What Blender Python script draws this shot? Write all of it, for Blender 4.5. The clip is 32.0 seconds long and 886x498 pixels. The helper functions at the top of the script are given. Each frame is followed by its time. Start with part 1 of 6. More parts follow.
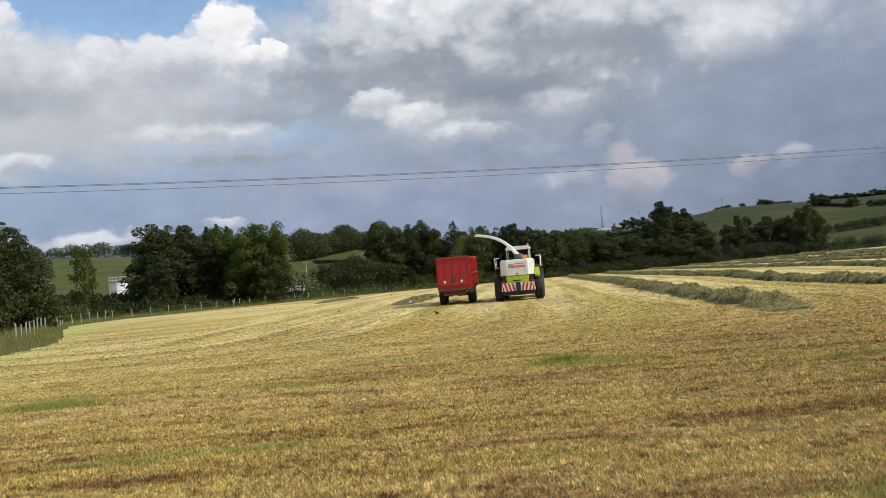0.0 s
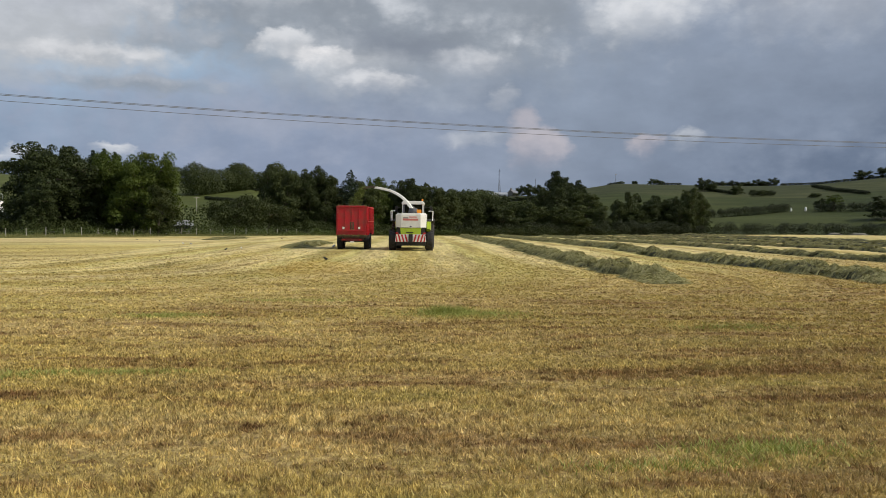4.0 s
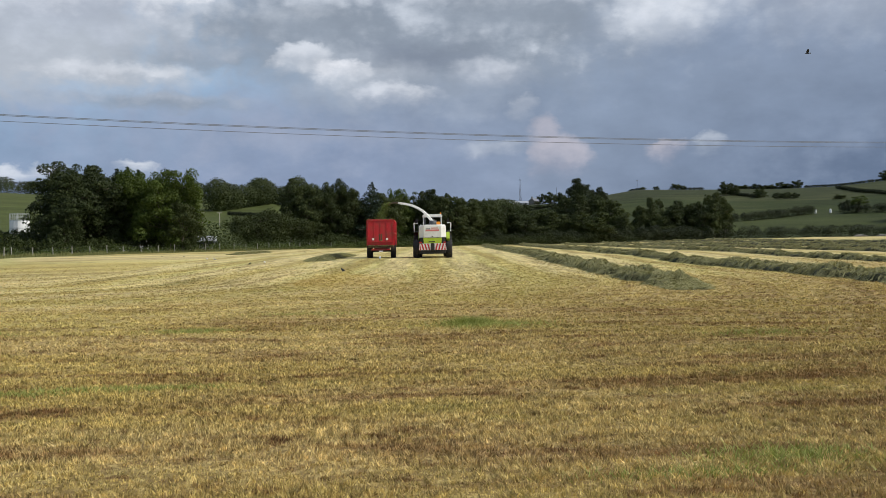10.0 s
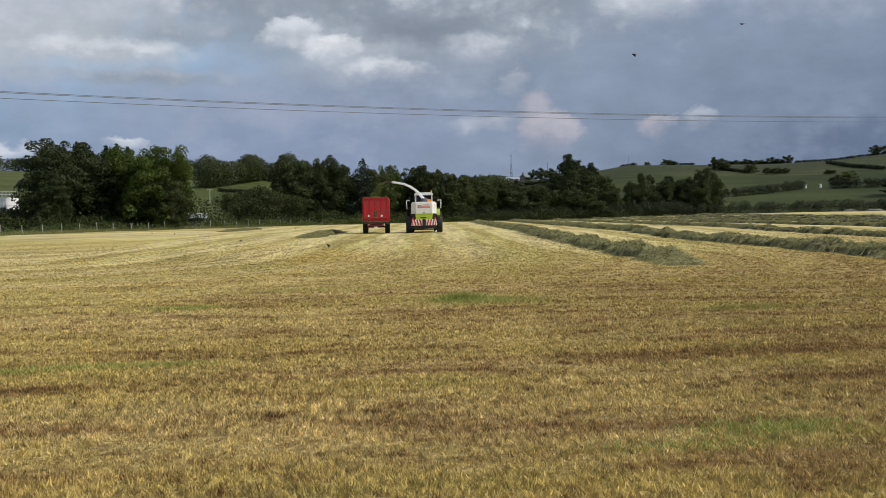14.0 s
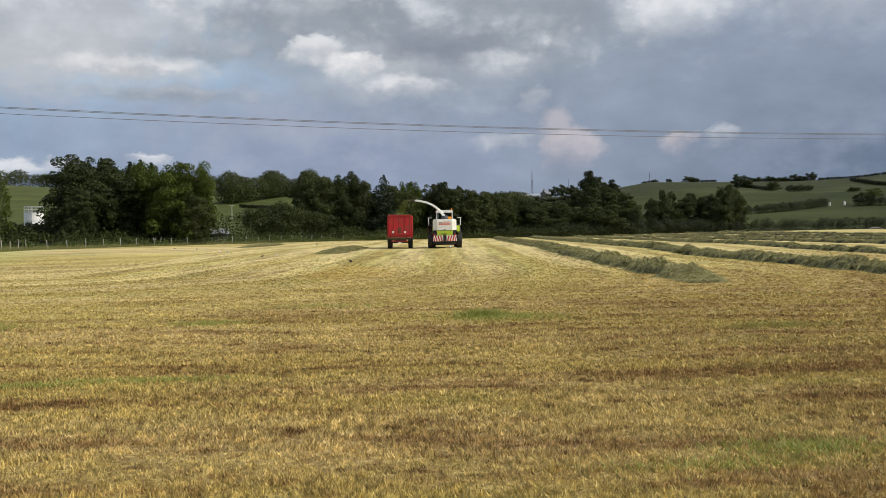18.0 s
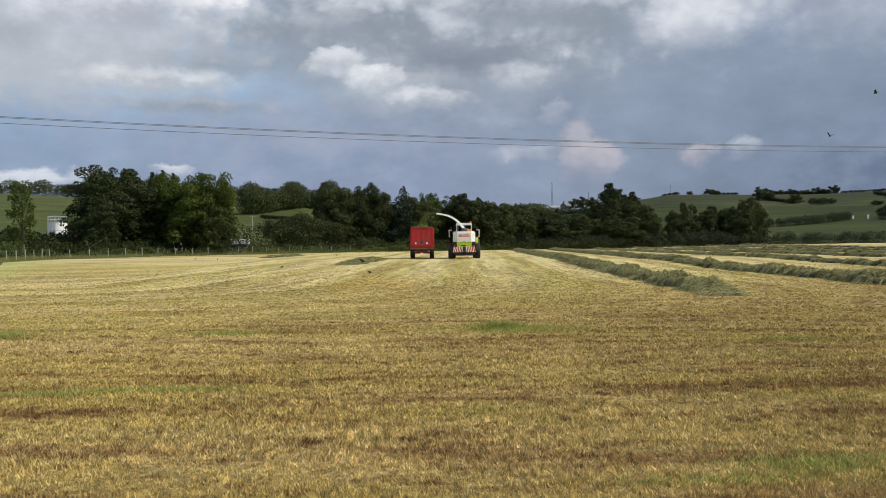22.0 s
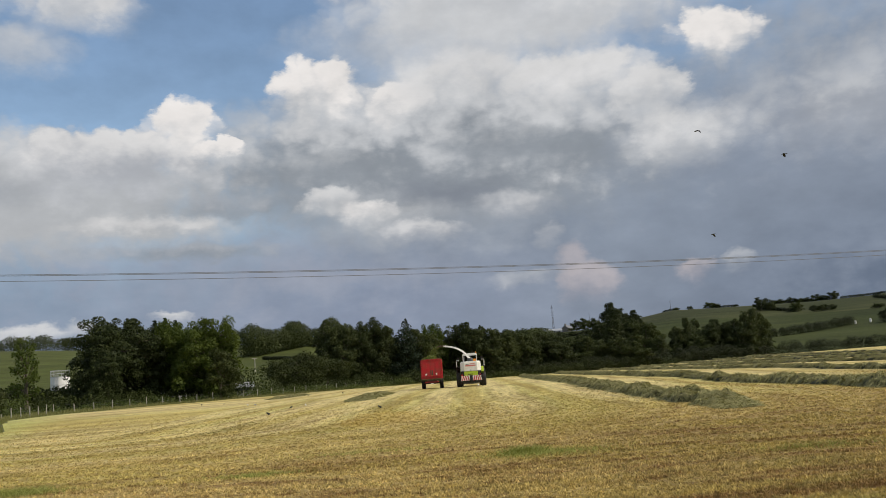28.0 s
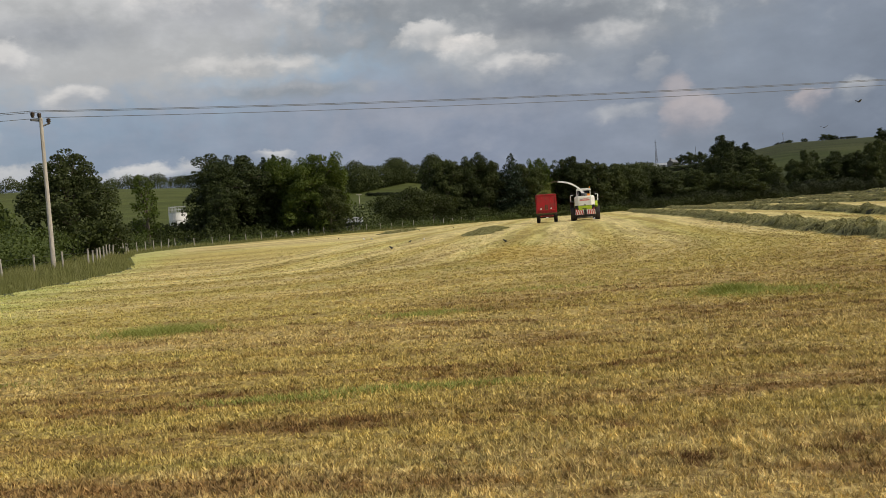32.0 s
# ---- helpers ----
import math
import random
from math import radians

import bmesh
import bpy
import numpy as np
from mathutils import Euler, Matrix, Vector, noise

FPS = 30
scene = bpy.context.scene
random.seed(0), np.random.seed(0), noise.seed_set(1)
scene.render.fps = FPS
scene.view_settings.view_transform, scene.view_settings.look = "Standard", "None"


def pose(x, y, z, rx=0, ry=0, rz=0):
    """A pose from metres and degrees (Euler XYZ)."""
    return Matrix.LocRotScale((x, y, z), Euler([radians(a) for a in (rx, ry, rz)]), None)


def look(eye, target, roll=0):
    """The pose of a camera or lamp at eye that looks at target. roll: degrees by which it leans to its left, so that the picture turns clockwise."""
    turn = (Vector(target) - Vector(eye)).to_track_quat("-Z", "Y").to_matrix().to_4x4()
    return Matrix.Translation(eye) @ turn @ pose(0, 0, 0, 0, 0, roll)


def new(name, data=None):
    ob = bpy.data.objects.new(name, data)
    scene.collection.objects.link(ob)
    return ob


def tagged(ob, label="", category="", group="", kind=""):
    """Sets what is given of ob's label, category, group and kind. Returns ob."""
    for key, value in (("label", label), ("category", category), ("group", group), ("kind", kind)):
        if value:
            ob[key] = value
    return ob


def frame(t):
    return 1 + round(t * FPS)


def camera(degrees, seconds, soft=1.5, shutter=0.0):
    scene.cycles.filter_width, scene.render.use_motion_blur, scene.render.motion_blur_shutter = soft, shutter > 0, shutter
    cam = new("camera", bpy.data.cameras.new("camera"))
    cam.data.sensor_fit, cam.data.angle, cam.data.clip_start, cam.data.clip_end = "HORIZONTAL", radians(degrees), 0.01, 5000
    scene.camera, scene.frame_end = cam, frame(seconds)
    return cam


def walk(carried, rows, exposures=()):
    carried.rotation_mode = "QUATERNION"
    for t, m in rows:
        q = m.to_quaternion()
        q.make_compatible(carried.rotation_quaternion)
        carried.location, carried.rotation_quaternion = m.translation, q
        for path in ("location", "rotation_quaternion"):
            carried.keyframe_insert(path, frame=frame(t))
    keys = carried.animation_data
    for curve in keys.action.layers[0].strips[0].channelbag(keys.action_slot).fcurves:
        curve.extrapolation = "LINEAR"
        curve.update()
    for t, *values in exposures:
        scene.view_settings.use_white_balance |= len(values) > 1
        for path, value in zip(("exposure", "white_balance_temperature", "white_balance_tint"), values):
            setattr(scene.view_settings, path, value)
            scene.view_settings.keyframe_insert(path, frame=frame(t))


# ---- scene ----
cam = camera(52.5, 32.0, 0.75)
PATH = [
    (0, (-0.106, 0.011, 1.694), (-0.121, 2.01, 1.761), -4.8),
    (0.5, (-0.135, 0.013, 1.697), (-0.15, 2.01, 1.804), -4.6),
    (1, (-0.141, -0.02, 1.694), (-0.146, 1.976, 1.812), -4.2),
    (1.5, (-0.149, 0.017, 1.686), (-0.152, 2.014, 1.797), -3.6),
    (2, (-0.128, 0.008, 1.646), (-0.068, 2.005, 1.752), -1.8),
    (2.5, (-0.057, 0.011, 1.614), (-0.006, 2.009, 1.691), -1.6),
    (3, (-0.044, 0.048, 1.589), (0.076, 2.038, 1.741), -2.1),
    (3.5, (-0.041, 0.095, 1.566), (0.159, 2.085, 1.52), -0.1),
    (5.5, (-0.016, 0.052, 1.57), (0.192, 2.04, 1.536), 1.4),
    (6, (-0.017, 0.033, 1.57), (0.186, 2.023, 1.542), 1.7),
    (6.5, (-0.023, 0.043, 1.573), (0.173, 2.033, 1.546), 1.8),
    (7, (-0.018, 0.033, 1.573), (0.172, 2.024, 1.545), 1.6),
    (7.5, (-0.009, 0.027, 1.575), (0.176, 2.018, 1.562), 1.0),
    (8, (-0.017, 0.021, 1.578), (0.167, 2.013, 1.586), 0.6),
    (8.5, (-0.018, 0.025, 1.578), (0.16, 2.017, 1.577), 0.2),
    (9, (-0.019, 0.025, 1.575), (0.152, 2.017, 1.566), -0.2),
    (9.5, (-0.022, 0.033, 1.576), (0.142, 2.026, 1.562), -0.6),
    (10, (-0.036, 0.014, 1.585), (0.13, 2.006, 1.563), -0.8),
    (10.5, (-0.051, 0.021, 1.586), (0.132, 2.013, 1.556), -0.4),
    (11, (-0.055, 0.025, 1.584), (0.136, 2.016, 1.547), -0.1),
    (11.5, (-0.049, 0.033, 1.58), (0.156, 2.022, 1.537), -0.2),
    (12, (-0.048, 0.032, 1.579), (0.16, 2.021, 1.527), -0.3),
    (12.5, (-0.047, 0.018, 1.583), (0.156, 2.007, 1.523), -0.4),
    (13, (-0.04, 0.037, 1.582), (0.157, 2.026, 1.512), -0.7),
    (13.5, (-0.05, 0.028, 1.582), (0.141, 2.018, 1.507), -0.8),
    (15.5, (-0.059, 0.02, 1.583), (0.109, 2.012, 1.512), -1.5),
    (16, (-0.059, 0.008, 1.583), (0.103, 2.0, 1.522), -1.3),
    (16.5, (-0.058, 0.007, 1.582), (0.098, 2.0, 1.531), -1.1),
    (17, (-0.054, 0.001, 1.585), (0.096, 1.995, 1.539), -1.0),
    (17.5, (-0.059, -0.001, 1.583), (0.085, 1.993, 1.549), -0.7),
    (18, (-0.06, 0.018, 1.581), (0.08, 2.013, 1.543), -0.8),
    (18.5, (-0.065, 0.029, 1.58), (0.074, 2.024, 1.539), -0.8),
    (19, (-0.069, 0.025, 1.578), (0.065, 2.02, 1.531), -0.4),
    (19.5, (-0.067, 0.018, 1.579), (0.059, 2.013, 1.532), -0.4),
    (20, (-0.062, 0.02, 1.579), (0.058, 2.016, 1.527), -0.4),
    (20.5, (-0.059, 0.021, 1.581), (0.056, 2.017, 1.532), -0.4),
    (21, (-0.044, 0.029, 1.577), (0.066, 2.025, 1.528), -0.5),
    (21.5, (-0.044, 0.009, 1.582), (0.059, 2.006, 1.549), -0.5),
    (22, (-0.04, -0.007, 1.587), (0.057, 1.991, 1.575), -0.5),
    (22.5, (-0.027, 0.02, 1.582), (0.072, 2.018, 1.576), -0.8),
    (23, (-0.042, 0.027, 1.581), (0.061, 2.024, 1.567), -0.8),
    (23.5, (-0.045, 0.029, 1.582), (0.051, 2.027, 1.583), -0.8),
    (24, (-0.054, 0.065, 1.586), (0.042, 2.062, 1.617), -0.8),
    (24.5, (-0.068, 0.053, 1.569), (0.026, 2.05, 1.584), -1.2),
    (25, (-0.096, 0.036, 1.552), (0.007, 2.031, 1.646), -1.0),
    (25.5, (-0.092, 0.065, 1.55), (0.017, 2.059, 1.654), -2.1),
    (27.5, (-0.332, -0.494, 1.595), (-0.218, 1.486, 1.851), -3.4),
    (28, (-0.372, -0.491, 1.567), (-0.264, 1.487, 1.843), -4.1),
    (28.5, (-0.455, -0.298, 1.519), (-0.511, 1.678, 1.826), -4.5),
    (29, (-0.708, -0.127, 1.433), (-0.827, 1.831, 1.825), -6.2),
    (29.5, (-0.841, 0.297, 1.536), (-1.003, 2.203, 2.119), -4.8),
    (30, (-1.066, 0.638, 1.601), (-1.278, 2.567, 2.084), -4.6),
    (30.5, (-1.471, 0.882, 1.617), (-1.675, 2.803, 2.135), -4.1),
    (31, (-1.667, 1.307, 1.603), (-1.898, 3.256, 1.986), -4.8),
    (31.5, (-1.682, 1.642, 1.59), (-2.008, 3.611, 1.721), -6.1),
    (32, (-1.812, 1.845, 1.536), (-1.946, 3.839, 1.466), -4.2),
]
walk(cam, [(t, look(eye, target, roll)) for t, eye, target, roll in PATH],
     ((0, 0.12, 6500, 10), (1, 0.03, 6500, 10), (3, 0.0, 6600, 10), (6, 0.0, 6350, 10), (7, -0.06, 6250, 10), (9, 0.03, 6100, 10), (12, -0.02, 6350, 10), (13, -0.02, 6350, 10),
      (16, -0.02, 6000, 10), (17, 0.03, 6450, 10), (19, 0.12, 6600, 10), (20, 0.1, 6600, 10), (22, 0.05, 6350, 10), (23, 0.05, 6700, 10), (25, -0.02, 6350, 10), (28, -0.12, 6800, 10), (29.3, -0.37, 6500, 10), (30, -0.5, 6500, 10),
      (31, -0.45, 6650, 10), (32, -0.15, 7000, 10)))

# ---------------------------------------------------------------- light
SUN_AZ, SUN_EL = 108.0, 40.0          # degrees clockwise from +y, and above the horizon


def node(nt, kind):
    return nt.nodes.new(kind)


def plug(nt, value, socket):
    """Feeds a socket from another one, or with a plain value."""
    if isinstance(value, bpy.types.NodeSocket):
        nt.links.new(value, socket)
    else:
        socket.default_value = value


def calc(nt, op, a, b=None, c=None, clamp=False):
    n = node(nt, "ShaderNodeMath")
    n.operation, n.use_clamp = op, clamp
    for value, socket in zip((a, b, c), n.inputs):
        if value is not None:
            plug(nt, value, socket)
    return n.outputs[0]


def vcalc(nt, op, a, b=None, c=None):
    n = node(nt, "ShaderNodeVectorMath")
    n.operation = op
    for value, socket in zip((a, b, c), n.inputs):
        if value is not None:
            plug(nt, value, socket)
    return n.outputs["Value"] if op in ("LENGTH", "DOT_PRODUCT", "DISTANCE") else n.outputs["Vector"]


def blend(nt, fac, a, b, mode="MIX"):
    n = node(nt, "ShaderNodeMix")
    n.data_type, n.blend_type = "RGBA", mode
    plug(nt, fac, n.inputs[0])
    for value, socket in ((a, n.inputs[6]), (b, n.inputs[7])):
        plug(nt, (*value, 1) if isinstance(value, tuple) and len(value) == 3 else value, socket)
    return n.outputs[2]


def span(nt, value, lo, hi, out_lo=0.0, out_hi=1.0, smooth=True):
    n = node(nt, "ShaderNodeMapRange")
    n.interpolation_type = "SMOOTHSTEP" if smooth else "LINEAR"
    for v, socket in zip((value, lo, hi, out_lo, out_hi), n.inputs):
        plug(nt, v, socket)
    return n.outputs[0]


def fuzz(nt, vector, scale, detail=3.0, rough=0.55, colour=False):
    n = node(nt, "ShaderNodeTexNoise")
    plug(nt, vector, n.inputs["Vector"])
    n.inputs["Scale"].default_value, n.inputs["Detail"].default_value, n.inputs["Roughness"].default_value = scale, detail, rough
    return n.outputs[1 if colour else 0]


world = bpy.data.worlds.new("sky")
scene.world = world
world.use_nodes = True
nt = world.node_tree
nt.nodes.clear()
sky = node(nt, "ShaderNodeTexSky")
sky.sky_type, sky.sun_disc, sky.sun_elevation, sky.sun_rotation = "NISHITA", False, radians(SUN_EL), radians(SUN_AZ)
away = node(nt, "ShaderNodeTexCoord").outputs["Generated"]
split = node(nt, "ShaderNodeSeparateXYZ")
plug(nt, away, split.inputs[0])
azimuth = calc(nt, "MULTIPLY", calc(nt, "ARCTAN2", split.outputs[0], split.outputs[1]), 180 / math.pi)
height = calc(nt, "MULTIPLY", calc(nt, "ARCSINE", split.outputs[2]), 180 / math.pi)
join = node(nt, "ShaderNodeCombineXYZ")
plug(nt, azimuth, join.inputs[0]), plug(nt, height, join.inputs[1])
flat = join.outputs[0]
# the billows: the place of every cloud is bent by noise, coarse and fine
stretched = vcalc(nt, "MULTIPLY", flat, (1.0, 1.7, 1.0))
big = vcalc(nt, "SUBTRACT", fuzz(nt, stretched, 0.11, 2, 0.5, True), (0.5, 0.5, 0.5))
small = vcalc(nt, "SUBTRACT", fuzz(nt, stretched, 0.42, 8, 0.62, True), (0.5, 0.5, 0.5))
bent = vcalc(nt, "ADD", flat, vcalc(nt, "MULTIPLY", big, (3.0, 1.6, 0.0)))
bent = vcalc(nt, "ADD", bent, vcalc(nt, "MULTIPLY", small, (2.4, 1.8, 0.0)))
grain = fuzz(nt, stretched, 0.24, 8, 0.58)

air = vcalc(nt, "MULTIPLY", sky.outputs[0], (0.142, 0.146, 0.146))
tone = air


bent_of = node(nt, "ShaderNodeSeparateXYZ")
plug(nt, bent, bent_of.inputs[0])


def heads(vector, scale):
    """Rounded heads of cumulus: the distance to the middle of each."""
    n = node(nt, "ShaderNodeTexVoronoi")
    n.voronoi_dimensions, n.feature = "2D", "SMOOTH_F1"
    plug(nt, vector, n.inputs["Vector"])
    n.inputs["Scale"].default_value, n.inputs["Smoothness"].default_value = scale, 0.25
    return n.outputs["Distance"]


puffy = calc(nt, "ADD", calc(nt, "MULTIPLY_ADD", heads(bent, 0.42), 0.34, -0.15), calc(nt, "MULTIPLY_ADD", heads(bent, 1.1), 0.22, -0.10))
billow = calc(nt, "SUBTRACT", calc(nt, "MULTIPLY_ADD", grain, 2.0, -1.0), calc(nt, "MULTIPLY", puffy, 1.6))


def cloud(tone, az, el, wide, high, top, base, amount=0.95, crisp=0.25, soft=0.85, lit=(-0.35, 0.75)):
    """One cloud: an ellipse of degrees round (az, el), crisp above and soft below, lit on top and grey at its base."""
    side = calc(nt, "MULTIPLY_ADD", bent_of.outputs[0], 1 / wide, -az / wide)
    up = calc(nt, "MULTIPLY_ADD", bent_of.outputs[1], 1 / high, -el / high)
    out = calc(nt, "ADD", calc(nt, "SQRT", calc(nt, "MULTIPLY_ADD", side, side, calc(nt, "MULTIPLY", up, up))), calc(nt, "MULTIPLY", puffy, 1.0 if crisp < 0.28 else 0.6 if crisp < 0.45 else 0.3))
    cover = span(nt, out, 1.0, span(nt, up, -0.3, 0.5, 1 - soft, 1 - crisp), 0.0, amount)
    bright = span(nt, calc(nt, "ADD", up, billow), lit[0], lit[1])
    tone = blend(nt, cover, tone, base)
    return blend(nt, calc(nt, "MULTIPLY", cover, bright), tone, top)


WHITE, PALE, LIGHT, GREY = (0.84, 0.83, 0.84), (0.70, 0.715, 0.745), (0.575, 0.605, 0.65), (0.437, 0.47, 0.53)
DULL, DARK, BLUISH, SLATE_SKY = (0.277, 0.314, 0.378), (0.218, 0.25, 0.308), (0.212, 0.252, 0.372), (0.13, 0.175, 0.26)
ASHEN, SOOT = (0.455, 0.482, 0.52), (0.28, 0.318, 0.37)
SHOWER, SHOWER_LIT = (0.245, 0.295, 0.385), (0.36, 0.405, 0.475)
HORIZON = (0.235, 0.315, 0.455)
LAVENDER, LAVENDER_LOW = (0.32, 0.36, 0.455), (0.25, 0.305, 0.43)
ROSY, ROSY_LOW = (0.50, 0.475, 0.515), (0.34, 0.35, 0.42)
# broken grey overcast all round and overhead, outside the part that is modelled cloud by cloud
veil = span(nt, fuzz(nt, stretched, 0.05, 5, 0.55), 0.40, 0.62)
around = span(nt, calc(nt, "ABSOLUTE", calc(nt, "SUBTRACT", azimuth, 0.0)), 38, 60)
tone = blend(nt, calc(nt, "MULTIPLY", veil, around), tone, LIGHT)
tone = blend(nt, calc(nt, "MULTIPLY", veil, span(nt, height, 30, 45)), tone, PALE)
# haze low down, slate-grey where the shower stands
tone = blend(nt, span(nt, height, 14, 1, 0, 0.92), tone, BLUISH)
tone = blend(nt, calc(nt, "MULTIPLY", span(nt, azimuth, -14, 6), span(nt, height, 19, 13, 0.0, 0.93)), tone, SHOWER)
tone = cloud(tone, 31, 13.5, 24, 12, SHOWER_LIT, SHOWER, 0.9, 0.85, 0.8, (-0.3, 0.9))
tone = cloud(tone, 34, 3, 26, 8.5, SHOWER, SLATE_SKY, 0.9, 0.95, 0.85, (-0.3, 0.9))
tone = cloud(tone, -6, 5.0, 22, 6.5, LAVENDER, LAVENDER_LOW, 0.8, 0.85, 0.85)
tone = cloud(tone, -24, 6.0, 14, 7.0, LAVENDER, HORIZON, 0.65, 0.9, 0.9)
# high pale sheets, with blue between them
tone = cloud(tone, 10, 25.0, 15.5, 7.4, PALE, LIGHT, 0.95, 0.5, 0.5, (-0.6, 0.9))
tone = cloud(tone, 3.5, 20.8, 11.5, 3.4, LIGHT, LIGHT, 0.75, 0.8, 0.9)
tone = cloud(tone, 24, 26.5, 11, 5, LIGHT, GREY, 0.75, 0.7, 0.9)
tone = cloud(tone, -29.0, 26.8, 12.0, 6.4, PALE, LIGHT, 0.97, 0.4, 0.5)
tone = cloud(tone, -19.0, 22.8, 4.6, 1.7, PALE, LIGHT, 0.85, 0.5, 0.9)
tone = cloud(tone, -23.0, 20.3, 5.0, 1.9, LIGHT, LIGHT, 0.65, 0.7, 0.9)
tone = cloud(tone, -30.3, 18.6, 2.4, 1.2, LIGHT, LIGHT, 0.6, 0.8, 0.9)
tone = cloud(tone, -5.6, 26.0, 2.9, 1.5, LIGHT, LIGHT, 0.7, 0.7, 0.9)
tone = cloud(tone, -9.4, 25.0, 1.8, 0.6, LIGHT, LIGHT, 0.4, 0.9, 0.9)
# the long bank of cumulus
tone = cloud(tone, -24, 11.8, 20, 4.8, LIGHT, ASHEN, 0.97, 0.4, 0.6, (-0.2, 1.0))
tone = cloud(tone, 3, 13.4, 19.5, 6.3, LIGHT, SOOT, 0.97, 0.45, 0.6, (-0.3, 0.8))
tone = cloud(tone, -29.0, 15.6, 5.2, 3.0, PALE, LIGHT, 0.95, 0.27, 0.8, (-0.6, 0.6))
tone = cloud(tone, -17.0, 13.9, 7.0, 2.7, PALE, GREY, 0.95, 0.27, 0.8, (-0.5, 0.8))
tone = cloud(tone, -12.8, 15.9, 2.8, 2.0, WHITE, PALE, 0.95, 0.27, 0.9, (-0.5, 0.6))
tone = cloud(tone, -10.4, 14.7, 1.5, 1.0, WHITE, LIGHT, 0.9, 0.15, 0.9, (-0.4, 0.5))
tone = cloud(tone, -4.6, 17.8, 3.9, 2.7, WHITE, LIGHT, 0.95, 0.27, 0.9, (-0.5, 0.6))
tone = cloud(tone, 0.8, 16.8, 3.0, 1.9, WHITE, LIGHT, 0.9, 0.25, 0.9, (-0.4, 0.7))
tone = cloud(tone, 5.0, 18.0, 6.0, 2.6, PALE, LIGHT, 0.8, 0.5, 0.95, (-0.7, 0.6))
tone = cloud(tone, 12.5, 17.7, 6.5, 2.5, PALE, LIGHT, 0.9, 0.4, 0.95, (-0.7, 0.6))
tone = cloud(tone, 17.2, 15.9, 2.6, 2.6, PALE, LIGHT, 0.85, 0.35, 0.9)
tone = cloud(tone, 21.0, 19.3, 3.0, 2.0, WHITE, LIGHT, 0.95, 0.27, 0.9, (-0.7, 0.5))
# bases in shade
tone = cloud(tone, 9.0, 14.2, 7.5, 1.7, ASHEN, SOOT, 0.85, 0.75, 0.9, (0.0, 1.2))
tone = cloud(tone, -3.8, 13.2, 7.0, 1.6, ASHEN, SOOT, 0.85, 0.75, 0.9, (0.0, 1.2))
tone = cloud(tone, 3.6, 11.4, 6.0, 1.6, SOOT, DARK, 0.8, 0.75, 0.9, (0.0, 1.2))
tone = cloud(tone, 5.0, 8.0, 13.0, 3.0, SHOWER_LIT, SHOWER, 0.5, 0.95, 0.95)
tone = cloud(tone, 18.8, 13.6, 5.5, 2.6, PALE, LIGHT, 0.75, 0.85, 0.95)
tone = cloud(tone, 29.0, 14.0, 9.0, 4.0, LIGHT, GREY, 0.6, 0.9, 0.95)
tone = cloud(tone, -26, 12.3, 6.5, 1.3, GREY, DULL, 0.6, 0.9, 0.9)
tone = cloud(tone, -11.0, 11.4, 6.0, 1.2, GREY, SOOT, 0.6, 0.9, 0.9)
# the lower tier
tone = cloud(tone, -15.0, 9.9, 6.5, 1.2, PALE, ASHEN, 0.85, 0.6, 0.9, (-0.5, 0.7))
tone = cloud(tone, -13.0, 8.4, 7.5, 0.8, GREY, SOOT, 0.8, 0.85, 0.9)
tone = cloud(tone, -4.2, 11.0, 2.4, 1.0, PALE, LIGHT, 0.75, 0.44, 0.95, (-0.6, 0.7))
tone = cloud(tone, -1.0, 9.9, 6.5, 2.2, LIGHT, ASHEN, 0.45, 0.9, 0.95)
tone = cloud(tone, -1.4, 10.2, 3.4, 1.1, WHITE, LIGHT, 0.75, 0.5, 0.95, (-0.5, 0.8))
tone = cloud(tone, 2.0, 9.1, 3.4, 0.9, PALE, GREY, 0.75, 0.6, 0.95, (-0.6, 0.7))
tone = cloud(tone, 8.0, 10.4, 3.4, 1.3, PALE, GREY, 0.6, 0.85, 0.9)
tone = cloud(tone, 9.5, 8.1, 1.2, 0.9, LIGHT, GREY, 0.5, 0.6, 0.9)
tone = cloud(tone, 10.9, 6.5, 1.4, 1.4, ROSY, ROSY_LOW, 0.55, 0.6, 0.8, (-0.9, 0.3))
tone = cloud(tone, 12.1, 4.9, 2.3, 1.6, ROSY, ROSY_LOW, 0.75, 0.44, 0.85, (-0.8, 0.5))
tone = cloud(tone, 8.0, 5.6, 3.0, 0.8, LIGHT, GREY, 0.45, 0.9, 0.9)
tone = cloud(tone, 18.8, 5.3, 1.6, 1.1, ROSY, ROSY_LOW, 0.75, 0.44, 0.9, (-0.6, 0.4))
tone = cloud(tone, 21.3, 5.5, 1.3, 0.9, LIGHT, GREY, 0.4, 0.6, 0.9)
tone = cloud(tone, -29.8, 10.6, 3.6, 1.7, PALE, GREY, 0.8, 0.4, 0.9)
tone = cloud(tone, -25.2, 8.2, 2.6, 1.1, PALE, GREY, 0.85, 0.5, 0.9)
tone = cloud(tone, -30.7, 6.5, 1.9, 1.0, PALE, GREY, 0.75, 0.6, 0.9)
tone = cloud(tone, -28.5, 4.2, 4.2, 0.9, LIGHT, GREY, 0.75, 0.5, 0.9)
tone = cloud(tone, -22.3, 3.9, 3.6, 0.75, PALE, LIGHT, 0.6, 0.5, 0.9)
tone = cloud(tone, -13.9, 4.75, 1.5, 0.5, PALE, LIGHT, 0.65, 0.5, 0.9)
tone = cloud(tone, -19.0, 4.4, 1.6, 0.5, LIGHT, LIGHT, 0.6, 0.7, 0.9)
